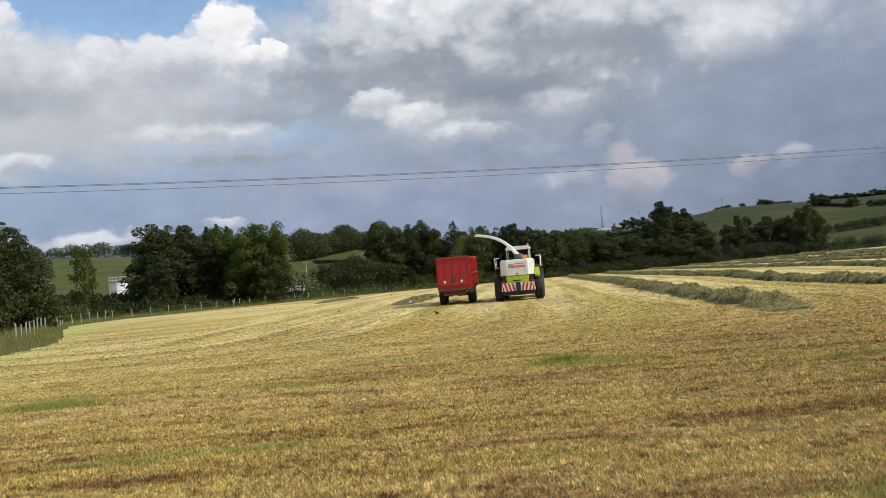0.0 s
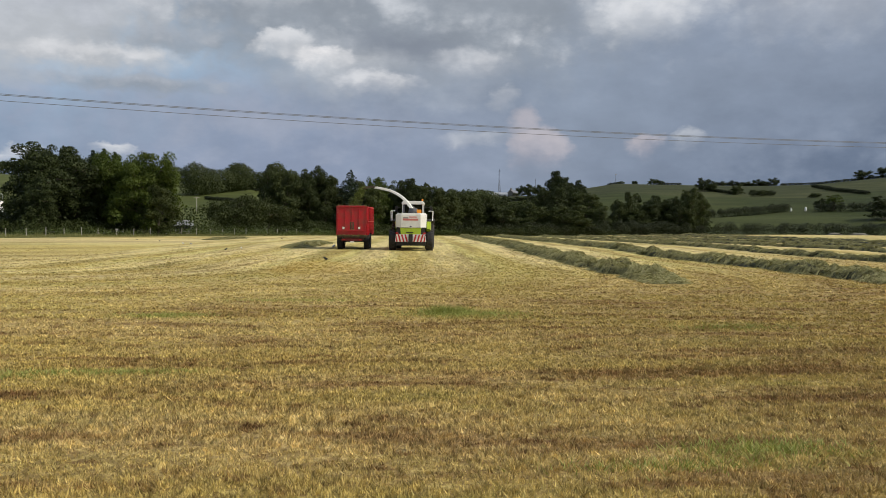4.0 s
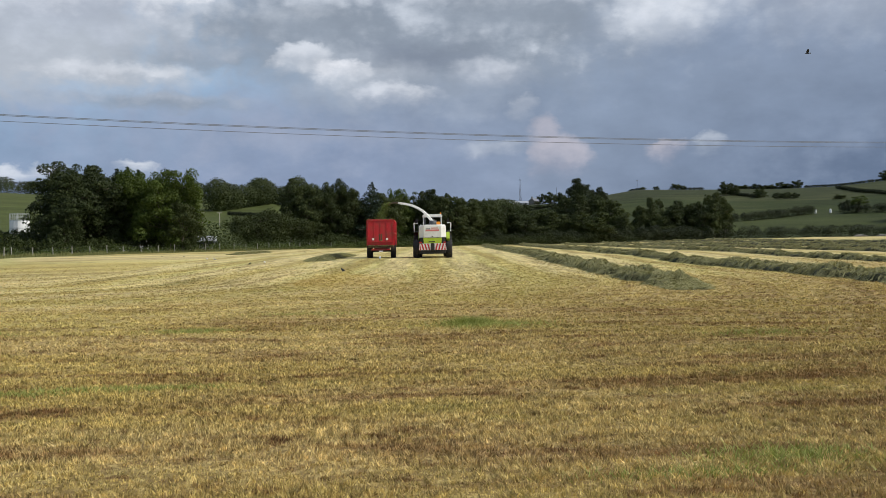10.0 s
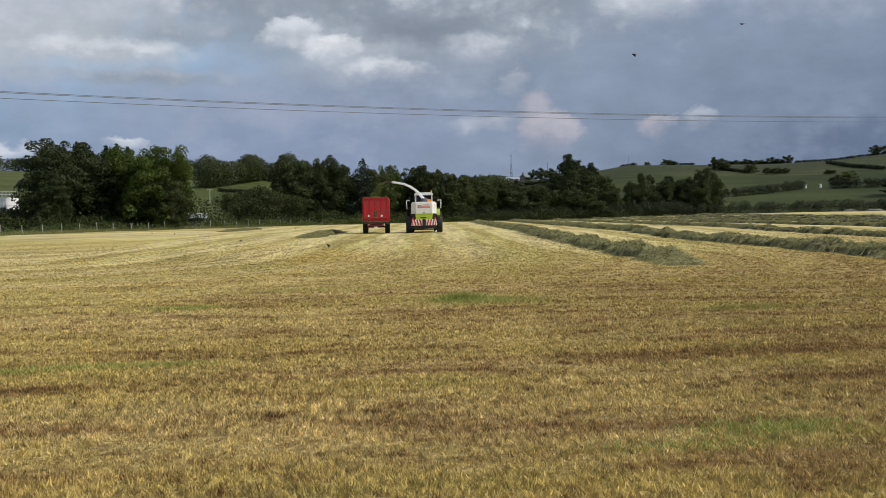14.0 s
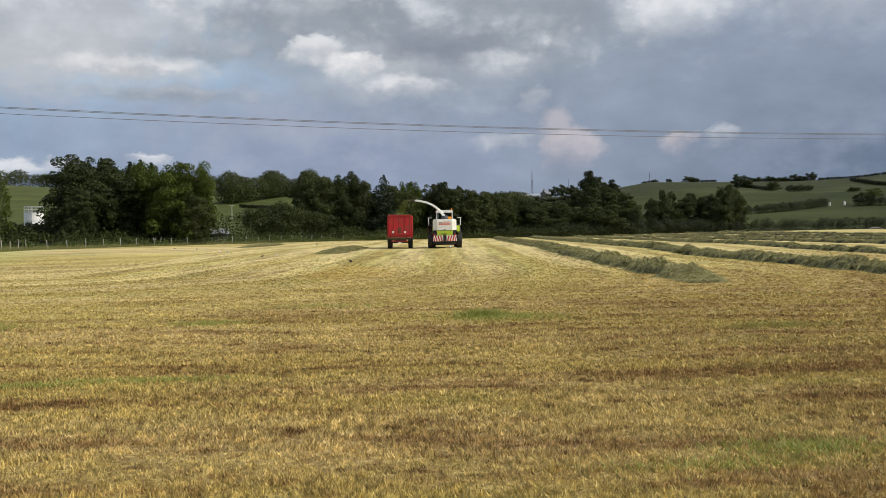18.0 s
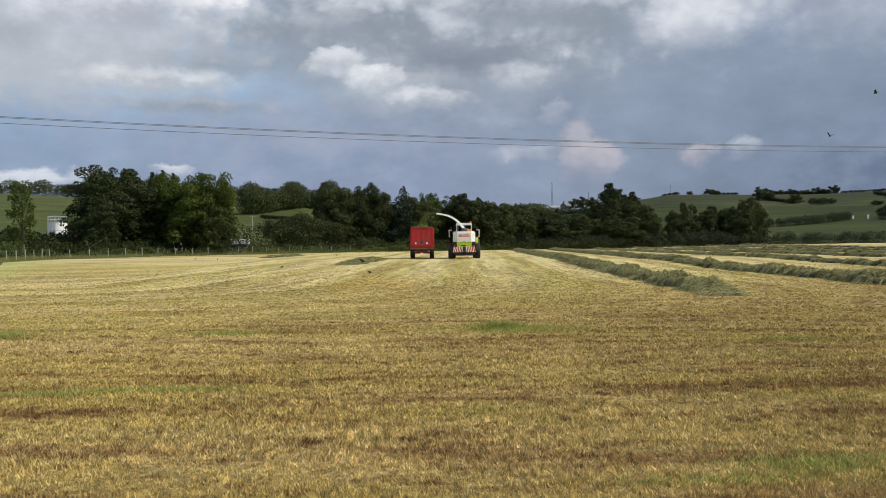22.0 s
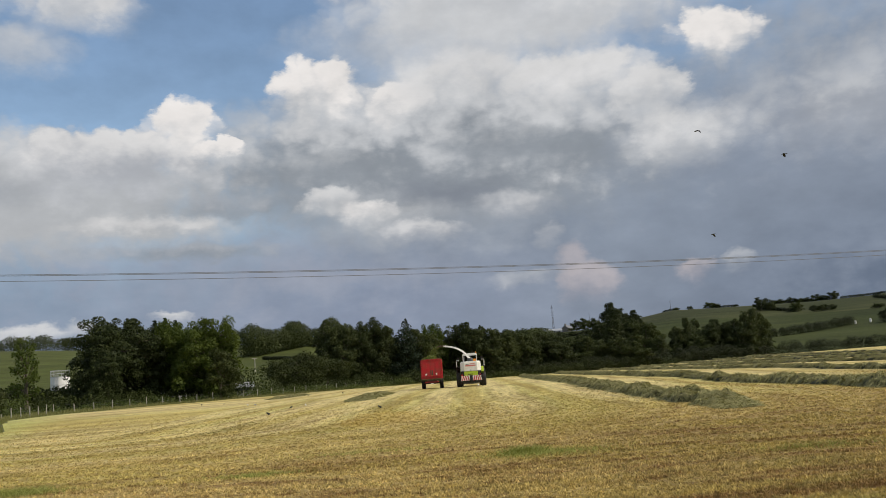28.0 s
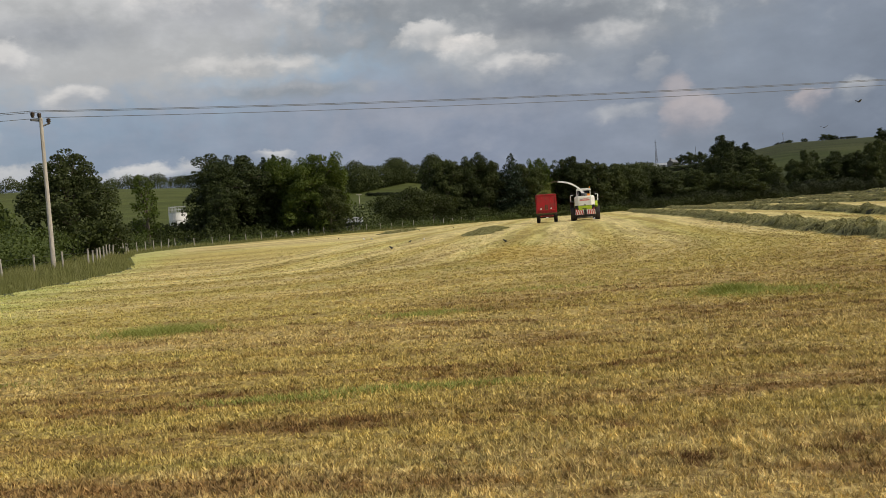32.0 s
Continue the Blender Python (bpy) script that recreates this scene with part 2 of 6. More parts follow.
tone = cloud(tone, -3.0, 6.4, 9.0, 0.7, LAVENDER, LAVENDER, 0.6, 0.9, 0.9)
# the fine mottling of all clouds
shade = span(nt, grain, 0.3, 0.7, 0.94, 1.12, False)
lit = node(nt, "ShaderNodeVectorMath")
lit.operation = "SCALE"
plug(nt, tone, lit.inputs[0]), plug(nt, shade, lit.inputs["Scale"])
back = node(nt, "ShaderNodeBackground")
plug(nt, lit.outputs[0], back.inputs["Color"])
back.inputs["Strength"].default_value = 1.0
plug(nt, back.outputs[0], node(nt, "ShaderNodeOutputWorld").inputs[0])

sun_data = bpy.data.lights.new("sun", "SUN")
sun_data.energy, sun_data.angle, sun_data.color = 3.6, radians(0.8), (1.0, 0.92, 0.80)
sun = new("sun", sun_data)
sun.matrix_world = look((60 * math.sin(radians(SUN_AZ)), 60 * math.cos(radians(SUN_AZ)), 60 * math.tan(radians(SUN_EL))), (0, 0, 0))

# ---------------------------------------------------------------- materials
def material(name, rough=0.6, metal=0.0):
    m = bpy.data.materials.new(name)
    m.use_nodes = True
    bsdf = m.node_tree.nodes["Principled BSDF"]
    bsdf.inputs["Roughness"].default_value, bsdf.inputs["Metallic"].default_value = rough, metal
    return m, m.node_tree, bsdf


def where(nt):
    return node(nt, "ShaderNodeNewGeometry").outputs["Position"]


def lumps(nt, bsdf, value, strength, distance):
    n = node(nt, "ShaderNodeBump")
    n.inputs["Strength"].default_value, n.inputs["Distance"].default_value = strength, distance
    plug(nt, value, n.inputs["Height"])
    plug(nt, n.outputs[0], bsdf.inputs["Normal"])


def paint(name, colour, rough=0.4, metal=0.0, dirt=0.35, mud=(0.10, 0.075, 0.04), scale=3.0, coat=0.0):
    """Paint, plastic or rubber with dust and dirt at two scales."""
    m, nt, bsdf = material(name, rough, metal)
    at = node(nt, "ShaderNodeTexCoord").outputs["Object"]
    coarse, fine = fuzz(nt, at, scale, 4, 0.6), fuzz(nt, at, scale * 9, 4, 0.6)
    soil = calc(nt, "MULTIPLY", span(nt, coarse, 0.42, 0.72), span(nt, fine, 0.25, 0.7))
    plug(nt, blend(nt, calc(nt, "MULTIPLY", soil, dirt * 2), colour, mud), bsdf.inputs["Base Color"])
    plug(nt, span(nt, fine, 0.2, 0.8, rough * 0.8, min(1.0, rough * 1.35), False), bsdf.inputs["Roughness"])
    bsdf.inputs["Coat Weight"].default_value = coat
    lumps(nt, bsdf, fine, 0.12, 0.01)
    return m


def leaves(name, dark, light, through_light=0.25, patch=0.25, single=0.3):
    """Foliage: every leaf clump has a tone of its own, between two greens."""
    m, nt, bsdf = material(name, 0.62)
    geo = node(nt, "ShaderNodeNewGeometry")
    own = geo.outputs["Random Per Island"]
    broad, spray = fuzz(nt, geo.outputs["Position"], patch, 3, 0.6), fuzz(nt, geo.outputs["Position"], patch * 5, 3, 0.6)
    mix = calc(nt, "ADD", calc(nt, "MULTIPLY", own, single), calc(nt, "MULTIPLY", calc(nt, "ADD", span(nt, broad, 0.3, 0.7), span(nt, spray, 0.32, 0.68)), (1 - single) / 2))
    tree = node(nt, "ShaderNodeObjectInfo").outputs["Random"]
    tint = blend(nt, calc(nt, "MULTIPLY", tree, 0.5), blend(nt, mix, dark, light), tuple(c * 0.75 for c in dark))
    plug(nt, tint, bsdf.inputs["Base Color"])
    bsdf.inputs["Specular IOR Level"].default_value = 0.2
    glow = node(nt, "ShaderNodeBsdfTranslucent")
    plug(nt, blend(nt, 0.5, tint, (light[0] * 1.3, light[1] * 1.3, light[2] * 0.5)), glow.inputs["Color"])
    mixer = node(nt, "ShaderNodeMixShader")
    mixer.inputs[0].default_value = through_light
    nt.links.new(bsdf.outputs[0], mixer.inputs[1]), nt.links.new(glow.outputs[0], mixer.inputs[2])
    nt.links.new(mixer.outputs[0], nt.nodes["Material Output"].inputs[0])
    return m


def mown_tone(nt, position, own=None):
    """The colour of the cut sward: straw, brown and green in the lines in which it was mown and driven."""
    s = node(nt, "ShaderNodeSeparateXYZ")
    plug(nt, position, s.inputs[0])
    x, y = s.outputs[0], s.outputs[1]
    # far part: lines that run away, and turn round a corner on the way to the headland
    cx, cy = -14.0, 36.0
    dx, dy = calc(nt, "MAXIMUM", calc(nt, "SUBTRACT", x, cx), 0.0), calc(nt, "MAXIMUM", calc(nt, "SUBTRACT", cy, y), 0.0)
    across_far = calc(nt, "SQRT", calc(nt, "ADD", calc(nt, "MULTIPLY", dx, dx), calc(nt, "MULTIPLY", dy, dy)))
    across_far = calc(nt, "SUBTRACT", across_far, calc(nt, "MULTIPLY", calc(nt, "MAXIMUM", calc(nt, "SUBTRACT", y, cy), 0.0), 0.074))
    along_far = calc(nt, "SUBTRACT", y, x)
    wob = calc(nt, "MULTIPLY", calc(nt, "SUBTRACT", fuzz(nt, position, 0.12, 2, 0.5), 0.5), 1.6)
    across_near = calc(nt, "ADD", calc(nt, "ADD", y, wob), calc(nt, "MULTIPLY", x, 0.05))

    def pair(u, v, su, sv):
        c = node(nt, "ShaderNodeCombineXYZ")
        plug(nt, calc(nt, "MULTIPLY", u, su), c.inputs[0]), plug(nt, calc(nt, "MULTIPLY", v, sv), c.inputs[1])
        return c.outputs[0]

    near = span(nt, calc(nt, "MULTIPLY_ADD", wob, 5.0, y), 34, 16)
    lines = calc(nt, "ADD", calc(nt, "MULTIPLY", near, fuzz(nt, pair(across_near, x, 1.25, 0.26), 1.0, 5, 0.66)),
                 calc(nt, "MULTIPLY", calc(nt, "SUBTRACT", 1.0, near), fuzz(nt, pair(across_far, along_far, 0.75, 0.06), 1.0, 5, 0.66)))
    wide_lines = calc(nt, "ADD", calc(nt, "MULTIPLY", near, fuzz(nt, pair(across_near, x, 0.34, 0.09), 1.0, 3, 0.5)),
                      calc(nt, "MULTIPLY", calc(nt, "SUBTRACT", 1.0, near), fuzz(nt, pair(across_far, along_far, 0.26, 0.012), 1.0, 2, 0.5)))
    patchy, fine = fuzz(nt, position, 0.35, 4, 0.6), fuzz(nt, position, 6.0, 5, 0.65)
    specks = fuzz(nt, vcalc(nt, "MULTIPLY", position, (3.0, 3.4, 1.0)), 1.0, 4, 0.62)
    blotch = fuzz(nt, vcalc(nt, "MULTIPLY", position, (0.8, 1.3, 1.0)), 1.0, 6, 0.7)
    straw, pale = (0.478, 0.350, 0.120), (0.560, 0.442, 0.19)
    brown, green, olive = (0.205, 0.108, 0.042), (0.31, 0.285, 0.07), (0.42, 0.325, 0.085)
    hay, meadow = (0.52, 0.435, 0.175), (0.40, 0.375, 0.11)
    # blends from straw close by to paler tones farther off and westward
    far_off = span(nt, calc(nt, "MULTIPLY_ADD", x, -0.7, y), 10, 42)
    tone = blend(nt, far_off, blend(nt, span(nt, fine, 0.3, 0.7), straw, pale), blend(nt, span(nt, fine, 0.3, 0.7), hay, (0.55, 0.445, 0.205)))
    tone = blend(nt, calc(nt, "MULTIPLY", span(nt, wide_lines, 0.40, 0.60), 0.6), tone, blend(nt, far_off, olive, meadow))
    # pale and olive bands of the mower's passes, plainest far off
    bands = calc(nt, "MULTIPLY", span(nt, lines, 0.50, 0.40), far_off)
    tone = blend(nt, calc(nt, "MULTIPLY", bands, 0.5), tone, (0.56, 0.48, 0.21))
    bands = calc(nt, "MULTIPLY", span(nt, lines, 0.52, 0.60), far_off)
    tone = blend(nt, calc(nt, "MULTIPLY", bands, 0.5), tone, (0.34, 0.31, 0.09))
    # the passes of the mower, one machine's width each
    sway = calc(nt, "MULTIPLY_ADD", fuzz(nt, position, 0.10, 3, 0.6), 1.8, calc(nt, "MULTIPLY", across_far, 6.2832 / 4.55))
    passes = calc(nt, "MULTIPLY", calc(nt, "MULTIPLY_ADD", calc(nt, "SINE", sway), 0.5, 0.5), far_off)
    tone = blend(nt, calc(nt, "MULTIPLY", span(nt, passes, 0.45, 0.9), 0.68), tone, (0.58, 0.48, 0.225))
    tone = blend(nt, calc(nt, "MULTIPLY", calc(nt, "MULTIPLY", span(nt, passes, 0.30, 0.03), far_off), 0.62), tone, (0.36, 0.275, 0.075))
    # the finer lines of the rake and the wheels, which follow the same curves
    rake = fuzz(nt, pair(across_far, along_far, 2.4, 0.10), 1.0, 4, 0.7)
    shade = calc(nt, "MULTIPLY", span(nt, rake, 0.34, 0.66, 1.24, 0.76, False), span(nt, lines, 0.38, 0.62, 1.10, 0.86, False))
    ruled = node(nt, "ShaderNodeVectorMath")
    ruled.operation = "SCALE"
    plug(nt, tone, ruled.inputs[0]), plug(nt, shade, ruled.inputs["Scale"])
    tone = blend(nt, far_off, tone, ruled.outputs[0])
    # the ochre place where the machines swing round
    ring = node(nt, "ShaderNodeCombineXYZ")
    plug(nt, calc(nt, "MULTIPLY", calc(nt, "ADD", x, 1.0), 0.42), ring.inputs[0]), plug(nt, calc(nt, "MULTIPLY", calc(nt, "SUBTRACT", y, 36.0), 0.13), ring.inputs[1])
    swing = calc(nt, "ADD", vcalc(nt, "LENGTH", ring.outputs[0]), calc(nt, "MULTIPLY_ADD", patchy, 1.6, -0.8))
    tone = blend(nt, span(nt, swing, 1.1, 0.4, 0.0, 0.6), tone, (0.42, 0.29, 0.075))
    # greener along the western edge
    rim = calc(nt, "ADD", calc(nt, "MULTIPLY_ADD", y, 0.31, 9.0), x)
    tone = blend(nt, span(nt, calc(nt, "MULTIPLY_ADD", patchy, 4.0, rim), 7.5, 1.5, 0.0, 0.75), tone, (0.40, 0.44, 0.14))
    # closer cut and browner on the headland to the east
    bare = calc(nt, "MULTIPLY", span(nt, x, -1.0, 6.0), span(nt, y, 28, 14))
    tone = blend(nt, calc(nt, "MULTIPLY", bare, 0.4), tone, (0.27, 0.20, 0.06))
    # brown where the machines ran and the sward was cut to the root
    worn = calc(nt, "MULTIPLY", span(nt, lines, 0.47, 0.62), span(nt, patchy, 0.25, 0.55))
    tone = blend(nt, calc(nt, "MULTIPLY", worn, span(nt, far_off, 0, 0.5, 0.75, 0.25, False)), tone, brown)
    gaps = calc(nt, "MULTIPLY", span(nt, specks, 0.53, 0.63), span(nt, calc(nt, "ADD", calc(nt, "MULTIPLY", lines, 0.5), calc(nt, "MULTIPLY", blotch, 0.5)), 0.42, 0.58, 0.2, 1.0))
    tone = blend(nt, calc(nt, "MULTIPLY", gaps, span(nt, far_off, 0, 1, 0.9, 0.3, False)), tone, (0.19, 0.100, 0.036))
    mottle = node(nt, "ShaderNodeVectorMath")
    mottle.operation = "SCALE"
    plug(nt, tone, mottle.inputs[0]), plug(nt, span(nt, blotch, 0.32, 0.68, 1.34, 0.90, False), mottle.inputs["Scale"])
    tone = mottle.outputs[0]
    tone = blend(nt, calc(nt, "MULTIPLY", span(nt, lines, 0.47, 0.34, 0.0, 0.55), span(nt, patchy, 0.42, 0.62)), tone, green)
    if own is not None:
        tuft = fuzz(nt, vcalc(nt, "MULTIPLY", position, (2.4, 0.8, 1.0)), 6.0, 3, 0.8)
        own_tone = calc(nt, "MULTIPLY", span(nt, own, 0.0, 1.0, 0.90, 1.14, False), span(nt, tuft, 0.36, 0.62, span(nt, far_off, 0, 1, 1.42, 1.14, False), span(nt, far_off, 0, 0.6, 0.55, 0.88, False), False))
        lively = node(nt, "ShaderNodeVectorMath")
        lively.operation = "SCALE"
        plug(nt, tone, lively.inputs[0]), plug(nt, own_tone, lively.inputs["Scale"])
        tone = blend(nt, span(nt, own, 0.90, 0.93, 0.0, 0.35), lively.outputs[0], green)
    return tone, lines, far_off


def sward():
    m, nt, bsdf = material("mown_sward", 0.9)
    at = where(nt)
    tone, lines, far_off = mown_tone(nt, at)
    soil = blend(nt, calc(nt, "MULTIPLY", span(nt, fuzz(nt, at, 11, 4, 0.65), span(nt, far_off, 0, 1, 0.38, 0.48, False), span(nt, far_off, 0, 1, 0.56, 0.66, False)), span(nt, far_off, 0, 1, 0.6, 0.3, False)), tone, (0.105, 0.056, 0.020))
    tufts = fuzz(nt, vcalc(nt, "MULTIPLY", at, (3.2, 1.3, 1.0)), 1.0, 4, 0.7)
    soil = blend(nt, calc(nt, "MULTIPLY", span(nt, tufts, 0.47, 0.66), span(nt, far_off, 0, 1, 0.6, 0.28, False)), soil, (0.20, 0.135, 0.045))
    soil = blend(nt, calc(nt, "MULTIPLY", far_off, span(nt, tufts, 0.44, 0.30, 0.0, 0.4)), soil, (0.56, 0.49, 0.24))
    plug(nt, soil, bsdf.inputs["Base Color"])
    bsdf.inputs["Specular IOR Level"].default_value = 0.15
    both = calc(nt, "ADD", fuzz(nt, at, 18, 4, 0.7), calc(nt, "MULTIPLY", lines, 1.5))
    lumps(nt, bsdf, both, 0.9, 0.06)
    return m


def stubble():
    m, nt, bsdf = material("stubble_blades", 0.75)
    geo = node(nt, "ShaderNodeNewGeometry")
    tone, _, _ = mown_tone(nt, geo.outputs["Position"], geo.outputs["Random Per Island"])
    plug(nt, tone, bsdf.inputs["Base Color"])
    bsdf.inputs["Specular IOR Level"].default_value = 0.25
    glow = node(nt, "ShaderNodeBsdfTranslucent")
    plug(nt, tone, glow.inputs["Color"])
    mixer = node(nt, "ShaderNodeMixShader")
    mixer.inputs[0].default_value = 0.22
    nt.links.new(bsdf.outputs[0], mixer.inputs[1]), nt.links.new(glow.outputs[0], mixer.inputs[2])
    nt.links.new(mixer.outputs[0], nt.nodes["Material Output"].inputs[0])
    return m


def pasture():
    m, nt, bsdf = material("pasture_grass", 0.9)
    at = where(nt)
    away = vcalc(nt, "LENGTH", at)
    # greens darkened: cloud shade over the hills is put into the colour
    tone = blend(nt, span(nt, fuzz(nt, at, 0.012, 3, 0.5), 0.35, 0.65), (0.022, 0.032, 0.008), (0.043, 0.053, 0.014))
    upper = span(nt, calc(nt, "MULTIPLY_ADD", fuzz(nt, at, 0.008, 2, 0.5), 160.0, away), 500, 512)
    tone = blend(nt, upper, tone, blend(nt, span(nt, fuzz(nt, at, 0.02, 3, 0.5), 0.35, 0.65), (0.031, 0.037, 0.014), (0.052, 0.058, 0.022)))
    tone = blend(nt, calc(nt, "MULTIPLY", span(nt, fuzz(nt, at, 0.09, 5, 0.6), 0.4, 0.7), 0.75), tone, (0.038, 0.046, 0.015))
    sedge = fuzz(nt, vcalc(nt, "MULTIPLY", at, (0.035, 0.028, 1.0)), 1.0, 6, 0.7)
    grazed = node(nt, "ShaderNodeVectorMath")
    grazed.operation = "SCALE"
    # the western hill is paler and yellower
    west = node(nt, "ShaderNodeSeparateXYZ")
    plug(nt, at, west.inputs[0])
    tone = blend(nt, span(nt, west.outputs[0], -10, -40, 0.0, 0.7), tone, (0.076, 0.090, 0.024))
    plug(nt, tone, grazed.inputs[0]), plug(nt, span(nt, sedge, 0.34, 0.66, 0.72, 1.32, False), grazed.inputs["Scale"])
    plug(nt, grazed.outputs[0], bsdf.inputs["Base Color"])
    bsdf.inputs["Specular IOR Level"].default_value = 0.1
    lumps(nt, bsdf, fuzz(nt, at, 1.5, 5, 0.7), 0.5, 0.3)
    return m


def rough_ground():
    m, nt, bsdf = material("rough_ground", 0.95)
    at = where(nt)
    tone = blend(nt, span(nt, fuzz(nt, at, 0.5, 5, 0.65), 0.35, 0.65), (0.045, 0.06, 0.02), (0.095, 0.105, 0.035))
    plug(nt, tone, bsdf.inputs["Base Color"])
    lumps(nt, bsdf, fuzz(nt, at, 6, 5, 0.7), 0.8, 0.15)
    return m


def bark(name, a, b):
    m, nt, bsdf = material(name, 0.9)
    at = node(nt, "ShaderNodeTexCoord").outputs["Object"]
    rib = fuzz(nt, vcalc(nt, "MULTIPLY", at, (9, 9, 1.2)), 1.0, 5, 0.65)
    plug(nt, blend(nt, span(nt, rib, 0.3, 0.7), a, b), bsdf.inputs["Base Color"])
    lumps(nt, bsdf, rib, 0.7, 0.04)
    return m


SWARD, STUBBLE, PASTURE, ROUGH = sward(), stubble(), pasture(), rough_ground()
OAK_LEAF = leaves("oak_foliage", (0.0153, 0.0234, 0.0057), (0.0450, 0.0594, 0.0130), 0.15)
ASH_LEAF = leaves("ash_foliage", (0.036, 0.058, 0.009), (0.105, 0.138, 0.024), 0.3)
FIR_LEAF = leaves("conifer_foliage", (0.014, 0.026, 0.014), (0.036, 0.054, 0.026), 0.1)
WOOD_LEAF = leaves("wood_foliage", (0.023, 0.032, 0.009), (0.074, 0.092, 0.024), 0.18)
BUSH_LEAF = leaves("bush_foliage", (0.0289, 0.0391, 0.0099), (0.0663, 0.0782, 0.0199), 0.25, 0.6)
HEDGE_LEAF = leaves("hedge_foliage", (0.0210, 0.0300, 0.0067), (0.0525, 0.0660, 0.0142), 0.2, 0.6)
SCRUB_LEAF = leaves("scrub_foliage", (0.042, 0.062, 0.014), (0.115, 0.145, 0.036), 0.25, 0.6)
# hedge green darkened in colour, in place of the hedge's own shadow
HEDGE_SHADED = leaves("shaded_hedge_foliage", (0.012, 0.018, 0.005), (0.036, 0.045, 0.013), 0.08, 0.4)
TALL_GRASS = leaves("tall_grass", (0.11, 0.128, 0.034), (0.34, 0.32, 0.14), 0.3, 0.8)
CUT_GRASS = leaves("cut_grass", (0.080, 0.082, 0.024), (0.54, 0.50, 0.24), 0.15, 3.5, 0.6)
# inside of the swaths: the shade between strands is put into this colour
SHADED_CORE = leaves("shaded_grass_core", (0.022, 0.024, 0.008), (0.06, 0.062, 0.024), 0.0, 2.5)
CHOPPED = leaves("chopped_grass", (0.10, 0.13, 0.03), (0.22, 0.25, 0.07), 0.3, 1.5)
WILTED = leaves("wilted_grass", (0.11, 0.10, 0.035), (0.26, 0.22, 0.09), 0.2, 1.5)
GREEN_TUFT = leaves("green_tuft", (0.17, 0.20, 0.045), (0.40, 0.42, 0.13), 0.25, 1.5)
BARK = bark("bark", (0.07, 0.055, 0.04), (0.16, 0.13, 0.10))
POLE_WOOD = bark("weathered_pole", (0.30, 0.27, 0.23), (0.48, 0.44, 0.38))
POST_WOOD = bark("weathered_post", (0.26, 0.24, 0.20), (0.46, 0.43, 0.37))
RED = paint("red_paint", (0.42, 0.010, 0.016), 0.42, 0.0, 0.45, (0.13, 0.06, 0.035), 1.4)
RED_DARK = paint("dark_red_paint", (0.20, 0.010, 0.012), 0.55, 0.0, 0.4)
CREAM = paint("white_paint", (0.78, 0.77, 0.72), 0.35, 0.0, 0.18, (0.30, 0.26, 0.18), 1.2, 0.2)
LIME = paint("lime_paint", (0.42, 0.56, 0.03), 0.38, 0.0, 0.25, (0.15, 0.14, 0.05), 1.6, 0.2)
BLACK = paint("black_steel", (0.018, 0.018, 0.018), 0.6, 0.1, 0.4, (0.07, 0.05, 0.03))
RUBBER = paint("tyre_rubber", (0.017, 0.017, 0.018), 0.85, 0.0, 0.5, (0.09, 0.065, 0.04), 2.5)
MUDDY = paint("muddy_steel", (0.075, 0.055, 0.035), 0.85, 0.0, 0.8, (0.13, 0.10, 0.05), 2.0)
STEEL = paint("galvanised_steel", (0.52, 0.53, 0.54), 0.45, 0.7, 0.25)
DARK_STEEL = paint("dark_steel", (0.10, 0.105, 0.11), 0.55, 0.5, 0.2)
ORANGE = paint("orange_plastic", (0.85, 0.30, 0.01), 0.35, 0.0, 0.1)
STRIPE_RED = paint("warning_red", (0.55, 0.02, 0.02), 0.4, 0.0, 0.2)
STRIPE_WHITE = paint("warning_white", (0.80, 0.78, 0.74), 0.4, 0.0, 0.2)
LOGO_RED = paint("faded_red_print", (0.62, 0.20, 0.18), 0.5, 0.0, 0.2)
LOGO_GREY = paint("grey_print", (0.30, 0.30, 0.30), 0.5, 0.0, 0.2)
RENDERED = paint("white_render", (0.74, 0.74, 0.72), 0.8, 0.0, 0.25, (0.30, 0.30, 0.26), 0.6)
SLATE = paint("slate_roof", (0.16, 0.17, 0.19), 0.7, 0.0, 0.3)
CONCRETE = paint("pale_concrete", (0.42, 0.41, 0.38), 0.9, 0.0, 0.3, (0.2, 0.18, 0.14), 0.8)
STONE = paint("grey_stone", (0.17, 0.16, 0.14), 0.9, 0.0, 0.4, (0.12, 0.11, 0.09), 0.9)
EARTH = paint("grey_earth", (0.15, 0.14, 0.12), 0.95, 0.0, 0.4, (0.08, 0.08, 0.05), 0.8)
PORCELAIN = paint("brown_insulator", (0.05, 0.035, 0.03), 0.25, 0.0, 0.1)
WIRE = paint("weathered_wire", (0.16, 0.165, 0.17), 0.6, 0.4, 0.2)
CROW = paint("crow_plumage", (0.012, 0.012, 0.014), 0.5, 0.0, 0.0)
GULL = paint("gull_plumage", (0.78, 0.78, 0.77), 0.6, 0.0, 0.05)
GULL_GREY = paint("gull_grey", (0.36, 0.38, 0.41), 0.6, 0.0, 0.05)
BEAK = paint("beak", (0.30, 0.20, 0.06), 0.5, 0.0, 0.0)


def glass():
    m, nt, bsdf = material("dark_cab_glass", 0.05)
    bsdf.inputs["Base Color"].default_value = (0.02, 0.025, 0.025, 1)
    bsdf.inputs["Transmission Weight"].default_value = 0.85
    return m


GLASS = glass()

# ---------------------------------------------------------------- the land
def ease(lo, hi, v):
    v = np.clip((np.asarray(v, float) - lo) / (hi - lo), 0, 1)
    return v * v * (3 - 2 * v)


